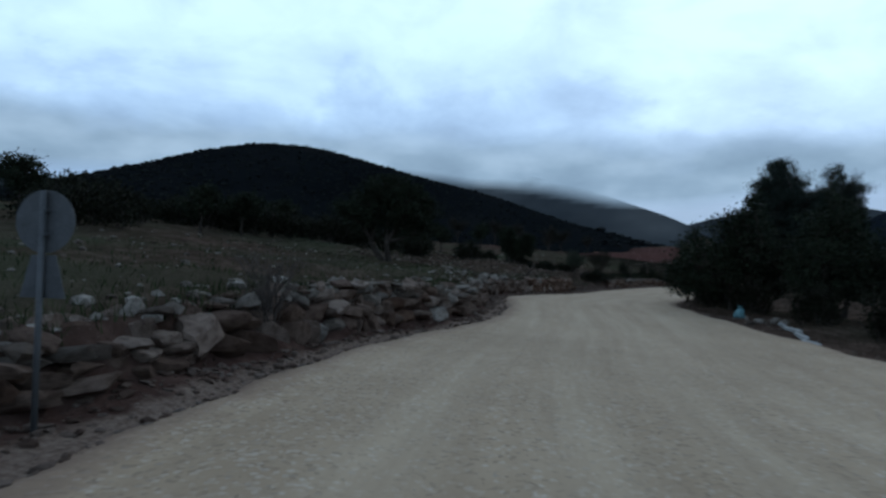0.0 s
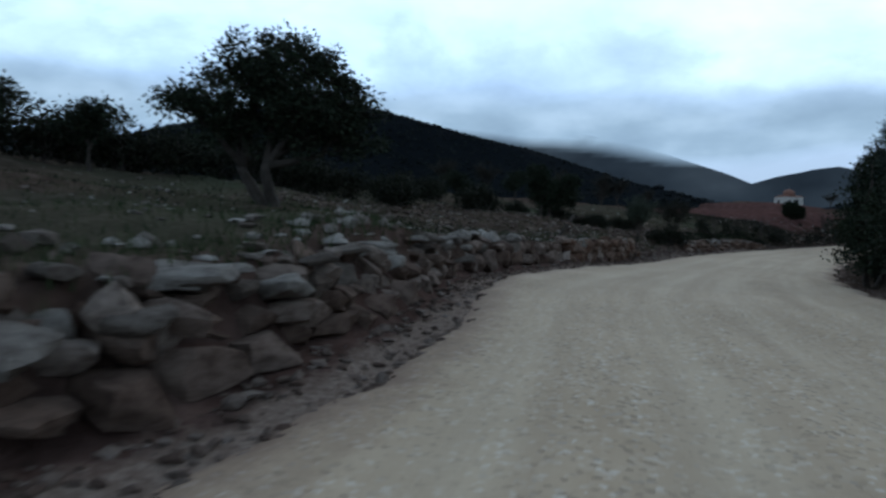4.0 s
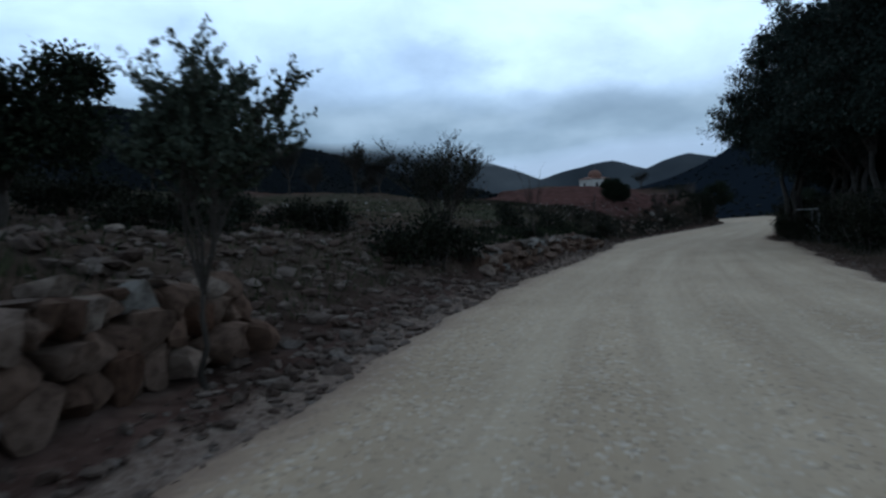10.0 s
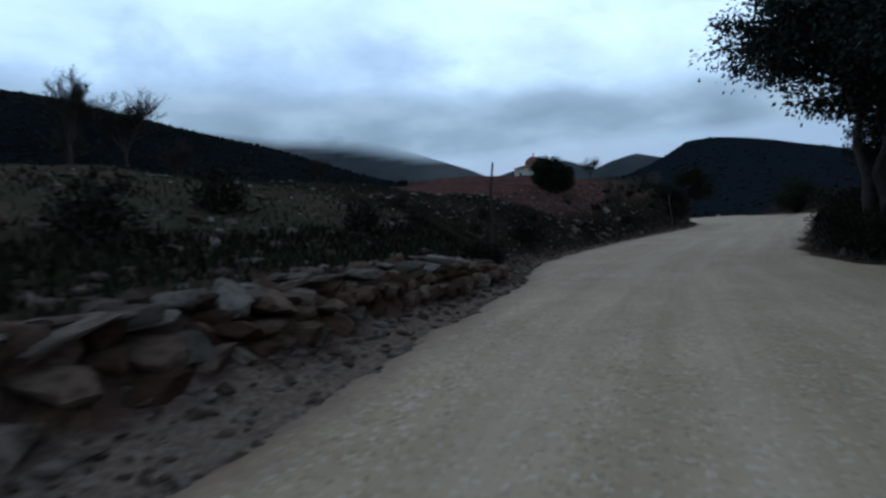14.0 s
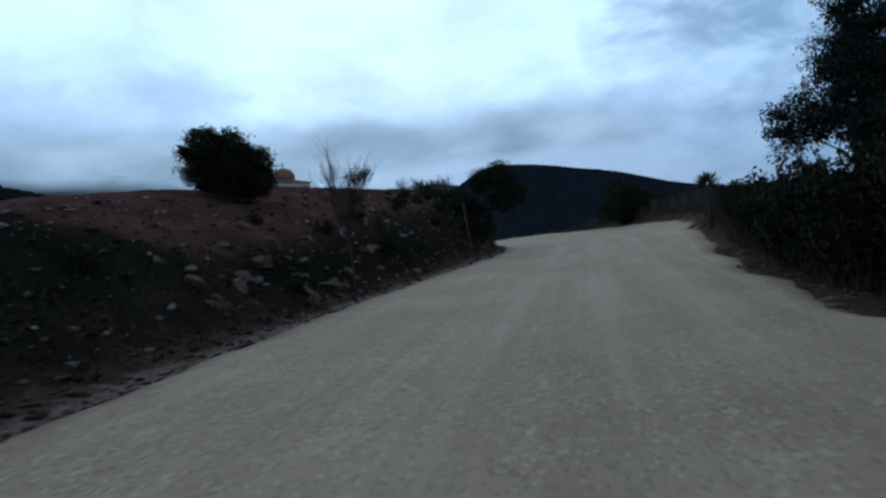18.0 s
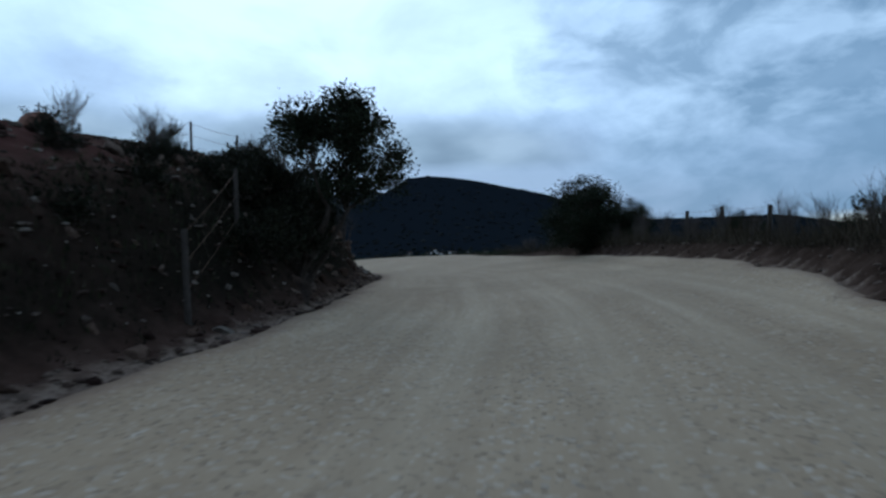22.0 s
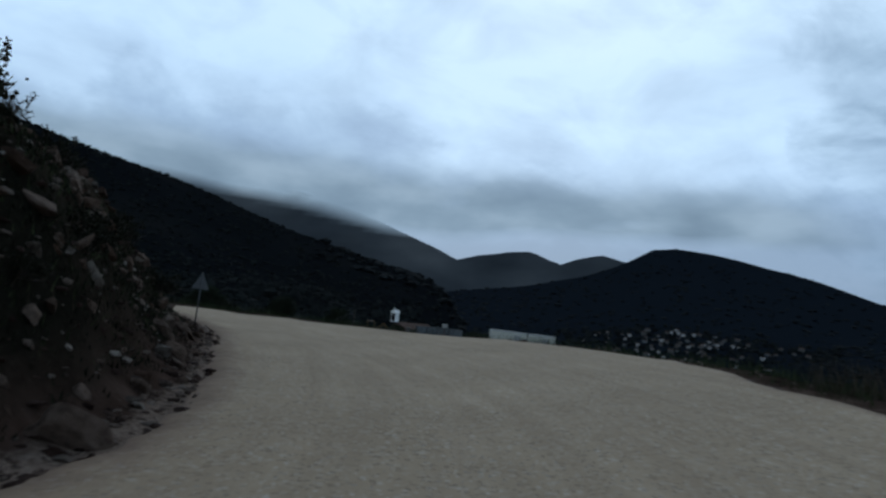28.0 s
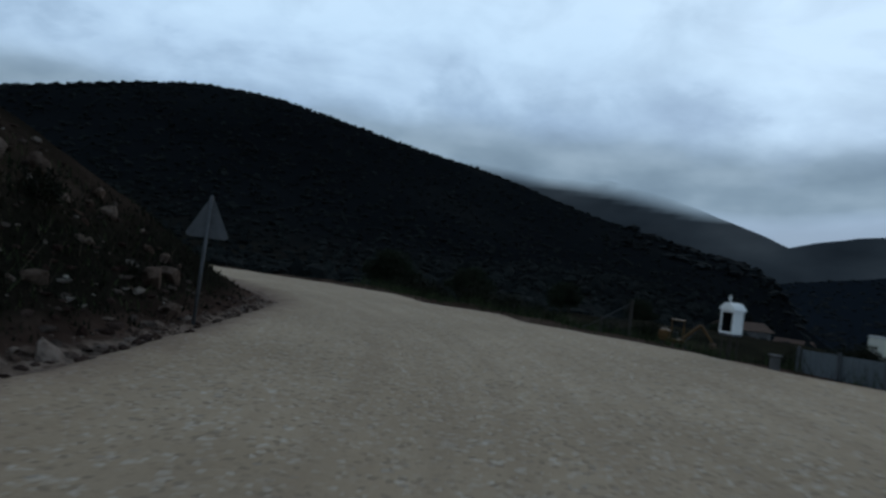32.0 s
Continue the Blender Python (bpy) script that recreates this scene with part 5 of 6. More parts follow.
for (ax, ay), (bx, by) in (((27.5, 145.6), (38.6, 145.2)), ((42.2, 143.6), (48.4, 139.4))):
    base = min(height(ax, ay), height(bx, by), height((ax + bx) / 2, (ay + by) / 2))
    l, top = math.hypot(bx - ax, by - ay), 3.35 if ax < 40 else 2.75
    lw = empty("low_wall", (ax + bx) / 2, (ay + by) / 2, base, math.degrees(math.atan2(by - ay, bx - ax)))
    part("masonry", box(l, 0.35, top - base + 0.3, (0, 0, (top - base) / 2 - 0.15), 0.03), M_cream, lw)
    part("coping", box(l + 0.1, 0.45, 0.08, (0, 0, top - base + 0.04), 0.02), M_concrete, lw)
    tagged(lw, "cream plastered wall beside the chapel", "wall")
again(thicket, 35.0, 151.5, 20, 0.55, label="dark bushes beside the chapel wall")
again(thicket, 32.6, 151.0, 120, 0.5, label="dark bushes beside the chapel wall")
# farm sheds far over the field
house(24, 158, 9, 5, 2.6, 1.0, 15, "pale farmhouse with a tiled roof", windows=3, name="farmhouse")
house(14, 163, 6, 5, 2.3, 0.9, 5, "pale farmhouse with a tiled roof", windows=2, name="farmhouse")


# ---- signs ----
def round_sign():
    t = empty("round_sign", 0, 0, 0)
    part("post", rod((0, 0, -0.6), (0, 0, 2.05), 0.03, sides=12), M_steel, t, shade=True)
    part("disc", rod((0, 0.045, 1.75), (0, 0.033, 1.75), 0.31, sides=40), M_steel, t, "grey back of the round plate")
    bm = bmesh.new()
    pts = ((-0.13, 1.42), (0.13, 1.42), (0.24, 1.0), (-0.24, 1.0))
    a = [bm.verts.new((x, 0.034, z)) for x, z in pts]
    b = [bm.verts.new((x, 0.042, z)) for x, z in pts]
    bm.faces.new(a[::-1]), bm.faces.new(b)
    for i in range(4):
        bm.faces.new((a[i], a[(i + 1) % 4], b[(i + 1) % 4], b[i]))
    part("plate", bm, M_steel, t, "small grey plate under the disc")
    for z in (1.62, 1.86):
        part("bracket", box(0.12, 0.05, 0.03, (0, 0.0, z), 0.004), M_steel, t)
    return tagged(t, "back of a round grey traffic sign", "road sign")


rsign = round_sign()
rsign.matrix_basis = pose(-3.92, 5.18, 0.19 - 1.75 * 0.86, 0, 0, 0) @ Matrix.Diagonal((0.86, 0.86, 0.86, 1))

tri = empty("triangle_sign", 51.3, 151.2, 0, 25)
tz = height(51.3, 151.2)
tri.matrix_basis = pose(51.3, 151.2, tz + 0.14, 0, 1.5, 25) @ Matrix.Diagonal((0.84, 0.84, 0.88, 1))
part("post", rod((0, 0, -0.3), (0, 0, 2.02), 0.03, sides=12), M_steel, tri, shade=True)
bm = bmesh.new()
pts = [(-0.36, 1.36), (-0.32, 1.31), (0.32, 1.31), (0.36, 1.36), (0.04, 1.96), (-0.04, 1.96)]
a = [bm.verts.new((x, 0.034, z)) for x, z in pts]
b = [bm.verts.new((x, 0.043, z)) for x, z in pts]
bm.faces.new(a), bm.faces.new(b[::-1])
for i in range(6):
    bm.faces.new((a[i], b[i], b[(i + 1) % 6], a[(i + 1) % 6]))
part("plate", bm, M_steel, tri, "grey back of the triangular plate")
for z in (1.45, 1.8):
    part("bracket", box(0.11, 0.05, 0.03, (0, 0, z), 0.004), M_steel, tri)
tagged(tri, "back of a triangular grey warning sign", "road sign")

# leaning post with wire, by the wall
lp = empty("leaning_post", 1.1, 45.0, 0)
lp.matrix_basis = pose(0.9, 45.3, height(0.9, 45.3) - 0.1, -8, 33, 0)
part("pole", rod((0, 0, -0.2), (0, 0, 1.4), 0.09, 0.065, 9), M_bark, lp, shade=True)
part("collar", rod((0, 0, 0.95), (0, 0, 1.0), 0.095, 0.095, 9), M_rust, lp)
tagged(lp, "leaning weathered timber post behind the stone wall", "post")


# ---- the roadside shrine and the yard beyond the bend ----
def shrine():
    t = empty("roadside_shrine", 0, 0, 0)
    for sx in (-0.2, 0.2):
        for sy in (-0.2, 0.2):
            part("leg", rod((sx * 0.9, sy * 0.9, -0.3), (sx * 0.9, sy * 0.9, 1.02), 0.022, sides=8), M_post, t)
    part("base", box(0.58, 0.58, 0.05, (0, 0, 1.04), 0.01), M_steel, t)
    part("back_panel", box(0.54, 0.03, 0.52, (0, 0.255, 1.325), 0.005), M_white, t)
    for sx in (-0.255, 0.255):
        part("side_panel", box(0.03, 0.54, 0.52, (sx, 0, 1.325), 0.005), M_white, t)
    bm = box(0.055, 0.03, 0.52, (-0.2425, -0.257, 1.325), 0.004)
    box(0.055, 0.03, 0.52, (0.2425, -0.257, 1.325), 0.004, bm=bm)
    box(0.43, 0.03, 0.05, (0, -0.257, 1.56), 0.004, bm=bm)
    box(0.43, 0.03, 0.04, (0, -0.257, 1.085), 0.004, bm=bm)
    part("front_frame", bm, M_white, t)
    # near-black faces added inside the niche to paint its shade
    bm = box(0.46, 0.02, 0.46, (0, 0.228, 1.325), 0.004)
    for sx in (-0.228, 0.228):
        box(0.02, 0.46, 0.46, (sx, -0.01, 1.325), 0.004, bm=bm)
    for sz in (1.085, 1.565):
        box(0.44, 0.45, 0.02, (0, -0.01, sz), 0.004, bm=bm)
    part("inside", bm, M_dark, t, "near-black faces that paint the open niche's shade")
    bm = bmesh.new()
    n = 10
    rows = []
    for i in range(n + 1):
        a = math.pi * i / n
        rows.append((-0.32 * math.cos(a), 0.17 * math.sin(a) ** 1.6 + 1.585))
    lo = [[bm.verts.new((x, y, z)) for x, z in rows] for y in (-0.33, 0.33)]
    for i in range(n):
        bm.faces.new((lo[0][i], lo[0][i + 1], lo[1][i + 1], lo[1][i]))
    bm.faces.new(lo[0]), bm.faces.new(lo[1][::-1])
    part("roof", bm, M_white, t, "small curved white roof")
    bm = box(0.03, 0.03, 0.2, (0, -0.2, 1.83), 0.004)
    box(0.12, 0.03, 0.03, (0, -0.2, 1.86), 0.004, bm=bm)
    part("cross", bm, M_white, t)
    return tagged(t, "small white roadside shrine on dark metal legs", "shrine")


sh = shrine()
sh.matrix_basis = pose(59.1, 154.3, -2.36, 0, 0, -47) @ Matrix.Diagonal((0.46, 0.46, 0.736, 1))

# ---- the yard below the bend ----
def strand(tubes, a, b, r=0.004, sag=0.0, sides=3):
    a, b = Vector(a), Vector(b)
    tubes.tube([a, a.lerp(b, 0.5) - Vector((0, 0, sag)), b], [r, r, r], sides)


def chain_fence(points, tall, label):
    """Steel posts in a row with diamond wire between them and a top wire."""
    base = points[0]
    t = empty("wire_fence", base[0], base[1], height(*base))
    inv = t.matrix_basis.inverted()
    foot = [Vector((x, y, height(x, y))) for x, y in points]
    for p in foot:
        part("post", rod(inv @ (p - Vector((0, 0, 0.3))), inv @ (p + Vector((0, 0, tall + 0.06))), 0.035, sides=8), M_post, t)
    for p, q in zip(foot, foot[1:]):
        w = Tubes()
        l = (q - p).length
        n = max(2, int((l + tall) / 0.2))
        for i in range(n):
            a = (i + 1) / n * (l + tall)
            for flip in (False, True):
                lo, hi = max(0.0, a - tall), min(a, l)
                za, zb = a - lo, a - hi
                u, v = (lo / l, hi / l) if not flip else (1 - lo / l, 1 - hi / l)
                strand(w, inv @ (p.lerp(q, u) + Vector((0, 0, za))), inv @ (p.lerp(q, v) + Vector((0, 0, zb))), 0.0015)
        raw_part("wire_netting", w.v, w.f, M_steel, t)
        w = Tubes()
        strand(w, inv @ (p + Vector((0, 0, tall))), inv @ (q + Vector((0, 0, tall))), 0.008)
        raw_part("top_wire", w.v, w.f, M_steel, t)
    return tagged(t, label, "fence")


chain_fence([(54.6, 170.5), (55.6, 166.6), (56.6, 163.2), (57.1, 160.6), (57.7, 158.0)], 0.9, "sagging chain-link fence on dark posts along the yard")

# grey sheet fence with a concrete stub before it
sf = empty("sheet_fence", 60.0, 153.4, height(60.0, 153.4))
inv = sf.matrix_basis.inverted()
run = [Vector((60.0, 153.6, 0)), Vector((61.2, 150.6, 0))]
step = (run[1] - run[0]) / 4
for i in range(4):
    a, b = run[0] + step * i, run[0] + step * (i + 0.985)
    za, zb = height(a.x, a.y), height(b.x, b.y)
    n = 26
    V, F = [], []
    side = Vector((step.y, -step.x, 0)).normalized()
    for j in range(n + 1):
        p = a.lerp(b, j / n) + side * (0.012 * math.sin(j * 1.6))
        z = za + (zb - za) * j / n
        V += [inv @ Vector((p.x, p.y, z - 0.2)), inv @ Vector((p.x, p.y, z + 0.34)), inv @ Vector((p.x + side.x * 0.004, p.y + side.y * 0.004, z + 0.34)), inv @ Vector((p.x + side.x * 0.004, p.y + side.y * 0.004, z - 0.2))]
    for j in range(n):
        for k in range(4):
            F.append((4 * j + k, 4 * j + (k + 1) % 4, 4 * j + 4 + (k + 1) % 4, 4 * j + 4 + k))
    raw_part("sheet", V, F, M_greysheet, sf, shade=False)
    part("post", rod(inv @ Vector((a.x + side.x * 0.06, a.y + side.y * 0.06, za - 0.3)), inv @ Vector((a.x + side.x * 0.06, a.y + side.y * 0.06, za + 0.38)), 0.025, sides=8), M_steel, sf)
tagged(sf, "low fence of weathered grey corrugated sheets", "fence")
stub = empty("concrete_stub", 59.55, 153.25, height(59.55, 153.25), 20)
part("shaft", box(0.13, 0.13, 0.4, (0, 0, 0.02), 0.03), M_plaster, stub)
part("cap", box(0.15, 0.15, 0.04, (0, 0, 0.235), 0.015), M_plaster, stub)
tagged(stub, "short worn concrete post at the gravel's edge", "post")
nb = empty("notice_box", 60.75, 151.7, height(60.75, 151.7), -30)
part("post", rod((0, 0, -0.2), (0, 0, 0.36), 0.018, sides=8), M_rust, nb)
part("box", box(0.2, 0.1, 0.14, (0, 0, 0.42), 0.01), M_concrete, nb, "pale metal box")
tagged(nb, "small white box on a thin post by the sheet fence", "box")


def digger(x, y, rz, k):
    t = empty("mini_digger", x, y, height(x, y))
    t.matrix_basis = pose(x, y, height(x, y), 0, 0, rz) @ Matrix.Diagonal((k, k, k, 1))
    for sx in (-0.62, 0.62):
        bm = box(0.32, 1.9, 0.42, (sx, 0, 0.24), 0.14)
        tr_ = part("track", bm, M_rubber, t)
        for yy in (-0.68, 0, 0.68):
            part("wheel", rod((sx - 0.17, yy, 0.24), (sx + 0.17, yy, 0.24), 0.15, sides=14), M_rust, tr_)
    part("chassis", box(0.95, 1.2, 0.28, (0, 0, 0.42), 0.04), M_rust, t)
    part("slew_ring", rod((0, 0, 0.52), (0, 0, 0.66), 0.42, sides=20), M_rubber, t)
    part("deck", box(1.45, 1.7, 0.16, (0, -0.1, 0.72), 0.05), M_yellow, t)
    h = part("engine_hood", box(1.4, 0.72, 0.62, (0, -0.62, 1.08), 0.12), M_yellow, t, "dented yellow engine hood")
    for i in range(5):
        part("vent", box(0.5, 0.02, 0.03, (0.25, -0.985, 0.95 + i * 0.06), 0.004), M_dark, h)
    bm = bmesh.new()
    for px, py in ((-0.62, -0.2), (0.1, -0.2), (-0.62, 0.6), (0.1, 0.6)):
        box(0.06, 0.06, 1.3, (px, py, 1.44), 0.01, bm=bm)
    part("cab_frame", bm, M_yellow, t)
    part("cab_roof", box(0.86, 0.98, 0.07, (-0.26, 0.2, 2.1), 0.03), M_yellow, t)
    part("seat", box(0.42, 0.42, 0.5, (-0.26, 0.05, 1.05), 0.06), M_rubber, t)
    part("boom", rod((0.42, 0.6, 0.85), (0.5, 1.7, 2.0), 0.13, 0.11, 8), M_yellow, t)
    part("stick", rod((0.5, 1.7, 2.0), (0.52, 2.5, 1.0), 0.1, 0.08, 8), M_yellow, t)
    part("ram", rod((0.42, 0.75, 0.75), (0.47, 1.45, 1.55), 0.05, sides=8), M_steel, t)
    part("bucket", box(0.5, 0.42, 0.42, (0.52, 2.55, 0.72), 0.1), M_rust, t)
    return tagged(t, "worn yellow mini digger parked in the yard", "digger")


digger(60.3, 172.8, -100, 0.62)

# cream site containers, a low white wall and farther roofs
for i, (x, y, rz, w) in enumerate(((82.6, 207.2, -24, 4.6), (86.4, 205.2, -34, 3.0))):
    gz = height(x, y)
    c = empty("site_container", x, y, gz, rz)
    low, h = -5.75 - gz, 2.2
    # dark block added to fill the gap under the raised container
    part("plinth", box(w * 0.94, 2.2, low + 0.3, (0, 0, low / 2 - 0.15), 0.03), M_oldtile, c, "dark block added below the container")
    b = part("body", box(w, 2.5, h, (0, 0, low + h / 2), 0.05), M_sheet, c)
    for j in range(int(w / 0.5)):
        part("rib", box(0.06, 0.05, h * 0.9, (-w / 2 + 0.3 + j * 0.5, -1.27, low + h / 2), 0.01), M_sheet, b)
    part("roof", box(w + 0.12, 2.62, 0.1, (0, 0, low + h + 0.05), 0.02), M_concrete, c)
    part("door", box(0.9, 0.06, 1.9, (w * 0.28, -1.28, low + 1.0), 0.01), M_concrete, c)
    tagged(c, "cream sheet-metal site container with a flat roof", "container")
ws = empty("small_sign", 48.9, 188.0, height(48.9, 188.0), 0)
hs = -3.85 - height(48.9, 188.0)
part("post", rod((0, 0, -0.3), (0, 0, hs), 0.03, sides=8), M_steel, ws)
part("board", box(0.42, 0.03, 0.36, (0, -0.04, hs - 0.1), 0.01), M_white, ws, "white board")
tagged(ws, "small white sign board on a thin post", "sign")
for x, y, w, d, h, rz, lab in ((74, 228, 5, 4, 2.6, 20, "pale yard shed with a red tiled roof"), (82, 236, 4, 3, 2.2, -30, "small pale shed beside the yard"), (104, 310, 8, 5, 3.0, 10, "pale farm building below the road")):
    house(x, y, w, d, h, 0.9, rz, lab, windows=2, name="shed", category="shed", wall=M_plaster, roof=M_oldtile)
for x, y, k in ((70.5, 222, 0.6), (62, 222, 0.8), (54, 205, 0.7), (46, 200, 0.8), (40, 196, 0.9)):
    again(olive, x, y, x * 31 % 360, k, 0.6, label="dark round tree beyond the yard")
for x, y, k in ((57.2, 171, 0.5), (54.3, 174.5, 0.6), (60.8, 160.5, 0.35), (62.2, 157, 0.35), (58.8, 163.8, 0.3), (52.5, 178, 0.7), (63.5, 166, 0.5), (66, 172, 0.6), (49.5, 184, 0.8), (70, 180, 0.7), (44, 190, 0.9), (60, 178, 0.5)):
    again(thicket, x, y, x * 57 % 360, k, label="dark scrub beside the yard fence")

# ---- fences and small things along the right shoulder ----
def wire_line(spots, tall, label, wires=(0.35, 0.65, 0.95), name="post_fence", rad=0.06, mat=None):
    """Rough timber posts with slack wires."""
    b = spots[0]
    t = empty(name, b[0], b[1], height(b[0], b[1]))
    inv = t.matrix_basis.inverted()
    r = random.Random(int(b[0] * 10))
    tops = []
    for x, y in spots:
        p = Vector((x, y, height(x, y)))
        top = p + Vector((r.uniform(-0.06, 0.06), r.uniform(-0.06, 0.06), tall * r.uniform(0.92, 1.06)))
        part("post", rod(inv @ (p - Vector((0, 0, 0.3))), inv @ top, rad, rad * 0.85, 8), mat or M_post, t)
        tops.append((p, top))
    for (p, pt), (q, qt) in zip(tops, tops[1:]):
        for w in wires:
            tb = Tubes()
            strand(tb, inv @ p.lerp(pt, w), inv @ q.lerp(qt, w), 0.005, 0.04)
            raw_part("wire", tb.v, tb.f, M_rust, t)
    return tagged(t, label, "fence")


wire_line([at_line(s, float(edge_r(s)) + 1.3)[:2] for s in (130.8, 133.6, 136.0, 139.0, 142.0)], 1.05, "rough timber fence posts with slack wire in dry grass", rad=0.075)
wire_line([at_line(s, -8.4)[:2] for s in (131.5, 136, 140.5, 145)], 1.1, "thin fence posts with wire along the bank's top", rad=0.04)
wire_line([at_line(s, float(edge_l(s)) - u)[:2] for s, u in ((122.3, 0.75), (126.4, 1.6))], 1.5, "leaning dark fence posts with wire at the bank's foot", rad=0.05)

# two-rail pipe gate between the eucalyptus trees
g0, g1, g2 = at_line(95.4, 6.2), at_line(91.6, 7.0), at_line(88.0, 7.1)
gate = empty("pipe_fence", g0[0], g0[1], height(g0[0], g0[1]))
inv = gate.matrix_basis.inverted()
zs = height(g0[0], g0[1])
for g in (g1, g2):
    part("post", rod(inv @ Vector((g[0], g[1], zs - 0.4)), inv @ Vector((g[0], g[1], zs + 1.95)), 0.05, sides=10), M_pipe, gate)
part("end_post", rod(inv @ Vector((g0[0], g0[1], zs - 0.4)), inv @ Vector((g0[0], g0[1], zs + 2.1)), 0.10, 0.09, 12), M_post, gate, "thick dark timber end post")
for zz in (0.95, 1.9):
    for a, b in ((g0, g1), (g1, g2)):
        part("rail", rod(inv @ Vector((a[0], a[1], zs + zz)), inv @ Vector((b[0], b[1], zs + zz)), 0.04, sides=8), M_pipe, gate)
tagged(gate, "grey two-rail pipe fence with a thick end post", "fence")

# kerb pieces, pale stones and a dumped bag at the first bend
for s, o, l, rz in ((19.6, 6.75, 1.1, 4), (20.9, 6.95, 1.2, -3), (22.3, 7.15, 1.2, 6), (23.5, 7.25, 0.8, -8)):
    x, y, a = at_line(s, o + 0.1)
    kb = empty("kerb_piece", x, y, height(x, y), a + rz)
    part("block", box(l, 0.12, 0.16, (0, 0, 0.02), 0.03), M_concrete, kb)
    tagged(kb, "broken pale concrete kerb piece at the road's edge", "kerb", "kerb pieces")
for i, (s, o, k) in enumerate(((24.0, 6.5, 0.26), (24.4, 6.9, 0.3), (24.9, 7.2, 0.24), (24.2, 7.3, 0.34), (25.1, 7.6, 0.22), (23.8, 7.0, 0.2), (25.5, 6.9, 0.2), (24.7, 7.9, 0.28), (98.0, 5.3, 0.35), (97.5, 5.6, 0.3))):
    x, y, a = at_line(s, o)
    st_ = new("loose_stone", BOULDERS[i % len(BOULDERS)])
    st_.matrix_basis = pose(x, y, height(x, y) + k * 0.2, 10 * i, 7 * i, 50 * i) @ Matrix.Diagonal((k * 1.3, k, k * 0.8, 1))
    tagged(st_, "pale loose stone on the road's shoulder", "stone", "shoulder stones")
x, y, a = at_line(26.7, 7.0)
bag = empty("plastic_bag", x, y, height(x, y), 30)
bm = bmesh.new()
bmesh.ops.create_uvsphere(bm, u_segments=16, v_segments=12, radius=0.2)
for v in bm.verts:
    v.co += noise.noise_vector(v.co * 6) * 0.05
    v.co.z = max(v.co.z * 1.25, -0.12) + 0.12
part("body", bm, M_turq, bag, shade=True)
bm = bmesh.new()
bmesh.ops.create_cone(bm, cap_ends=False, segments=10, radius1=0.05, radius2=0.11, depth=0.14, matrix=Matrix.Translation((0.02, 0, 0.4)))
part("knot", bm, M_turq, bag)
tagged(bag, "crumpled turquoise plastic bag dumped by the bushes", "bag")

# larger field stones, single
for i, (s, o, k) in enumerate(((107.8, -8.31, 0.42), (107.1, -7.14, 0.42), (108.0, -7.5, 0.8), (109.9, -7.19, 0.4), (109.1, -6.82, 0.36), (113.6, -6.72, 0.5), (114.6, -6.6, 0.5), (117.0, -6.51, 0.4), (112.4, -6.91, 0.62), (113.5, -7.24, 0.85),
                                 (114.1, -6.67, 0.6), (115.4, -6.56, 0.5), (114.8, -5.33, 0.4), (116.8, -7.05, 0.4), (106.7, -7.26, 0.55), (109.7, -8.02, 0.4), (110.3, -6.49, 0.35), (105.2, -7.6, 0.4), (103.6, -7.9, 0.35), (111.4, -7.8, 0.4),
                                 (58.5, -6.2, 0.8), (60.2, -8.6, 0.9), (62.4, -5.4, 0.7), (64.5, -7.2, 0.9), (67.0, -6.4, 0.7), (69.4, -8.3, 0.8), (56.5, -7.6, 0.7), (72.5, -6.2, 0.6), (54.8, -6.4, 0.6), (75.5, -6.9, 0.7), (66, -9.5, 0.8), (79, -6.4, 0.5))):
    x, y, a = at_line(s, o)
    k *= 0.72 if s > 90 else 0.4
    st_ = new("field_stone", (BROWNS if s < 90 else BOULDERS if i % 2 else STONES)[(i * 5) % 12])
    st_.matrix_basis = pose(x, y, height(x, y) + k * 0.12, 9 * (i % 5) - 18, 6 * (i % 4) - 9, 47 * i) @ Matrix.Diagonal((k * 1.3, k * 0.9, k * 0.6, 1))
    tagged(st_, "large pale weathered stone lying in the field", "stone", "field boulders")

# brown scrub along the shoulder and the bank's top
for i, s in enumerate(np.arange(121, 150, 1.35)):
    x, y, a = at_line(s, float(edge_r(s)) + 0.9 + 0.7 * ((i * 37) % 10) / 10)
    again(spray, x, y, i * 71 % 360, 0.36 + 0.16 * ((i * 53) % 10) / 10, label="brown dry scrub on the road's shoulder")
for s, o, k in ((134.6, -7.6, 0.55), (136.4, -8.2, 0.5), (139.5, -7.4, 0.8), (143, -7.6, 0.7), (146, -5.7, 0.8), (129, -8.4, 0.5), (125.5, -8.8, 0.45)):
    x, y, a = at_line(s, o)
    again(spray, x, y, s * 31 % 360, k, label="bare upright shrub along the bank's top")
for s, o, k in ((122.5, 7.6, 0.5), (126.5, 8.4, 0.55), (131, 9.4, 0.5), (135.5, 8.6, 0.5), (144, 8.6, 0.45)):
    x, y, a = at_line(s, o)
    again(round_tree, x, y, s * 31 % 360, k, label="dark rounded bush beside the road")
for i, s in enumerate(np.r_[np.arange(108, 122, 2.3), np.arange(122, 170, 1.1)]):
    x, y, a = at_line(s, float(edge_l(s)) - 1.5 - 3.2 * ((i * 37) % 10) / 10)
    again(bramble, x, y, i * 83 % 360, 0.25 + 0.3 * ((i * 53) % 10) / 10, label="low dark bramble clinging to the bank")

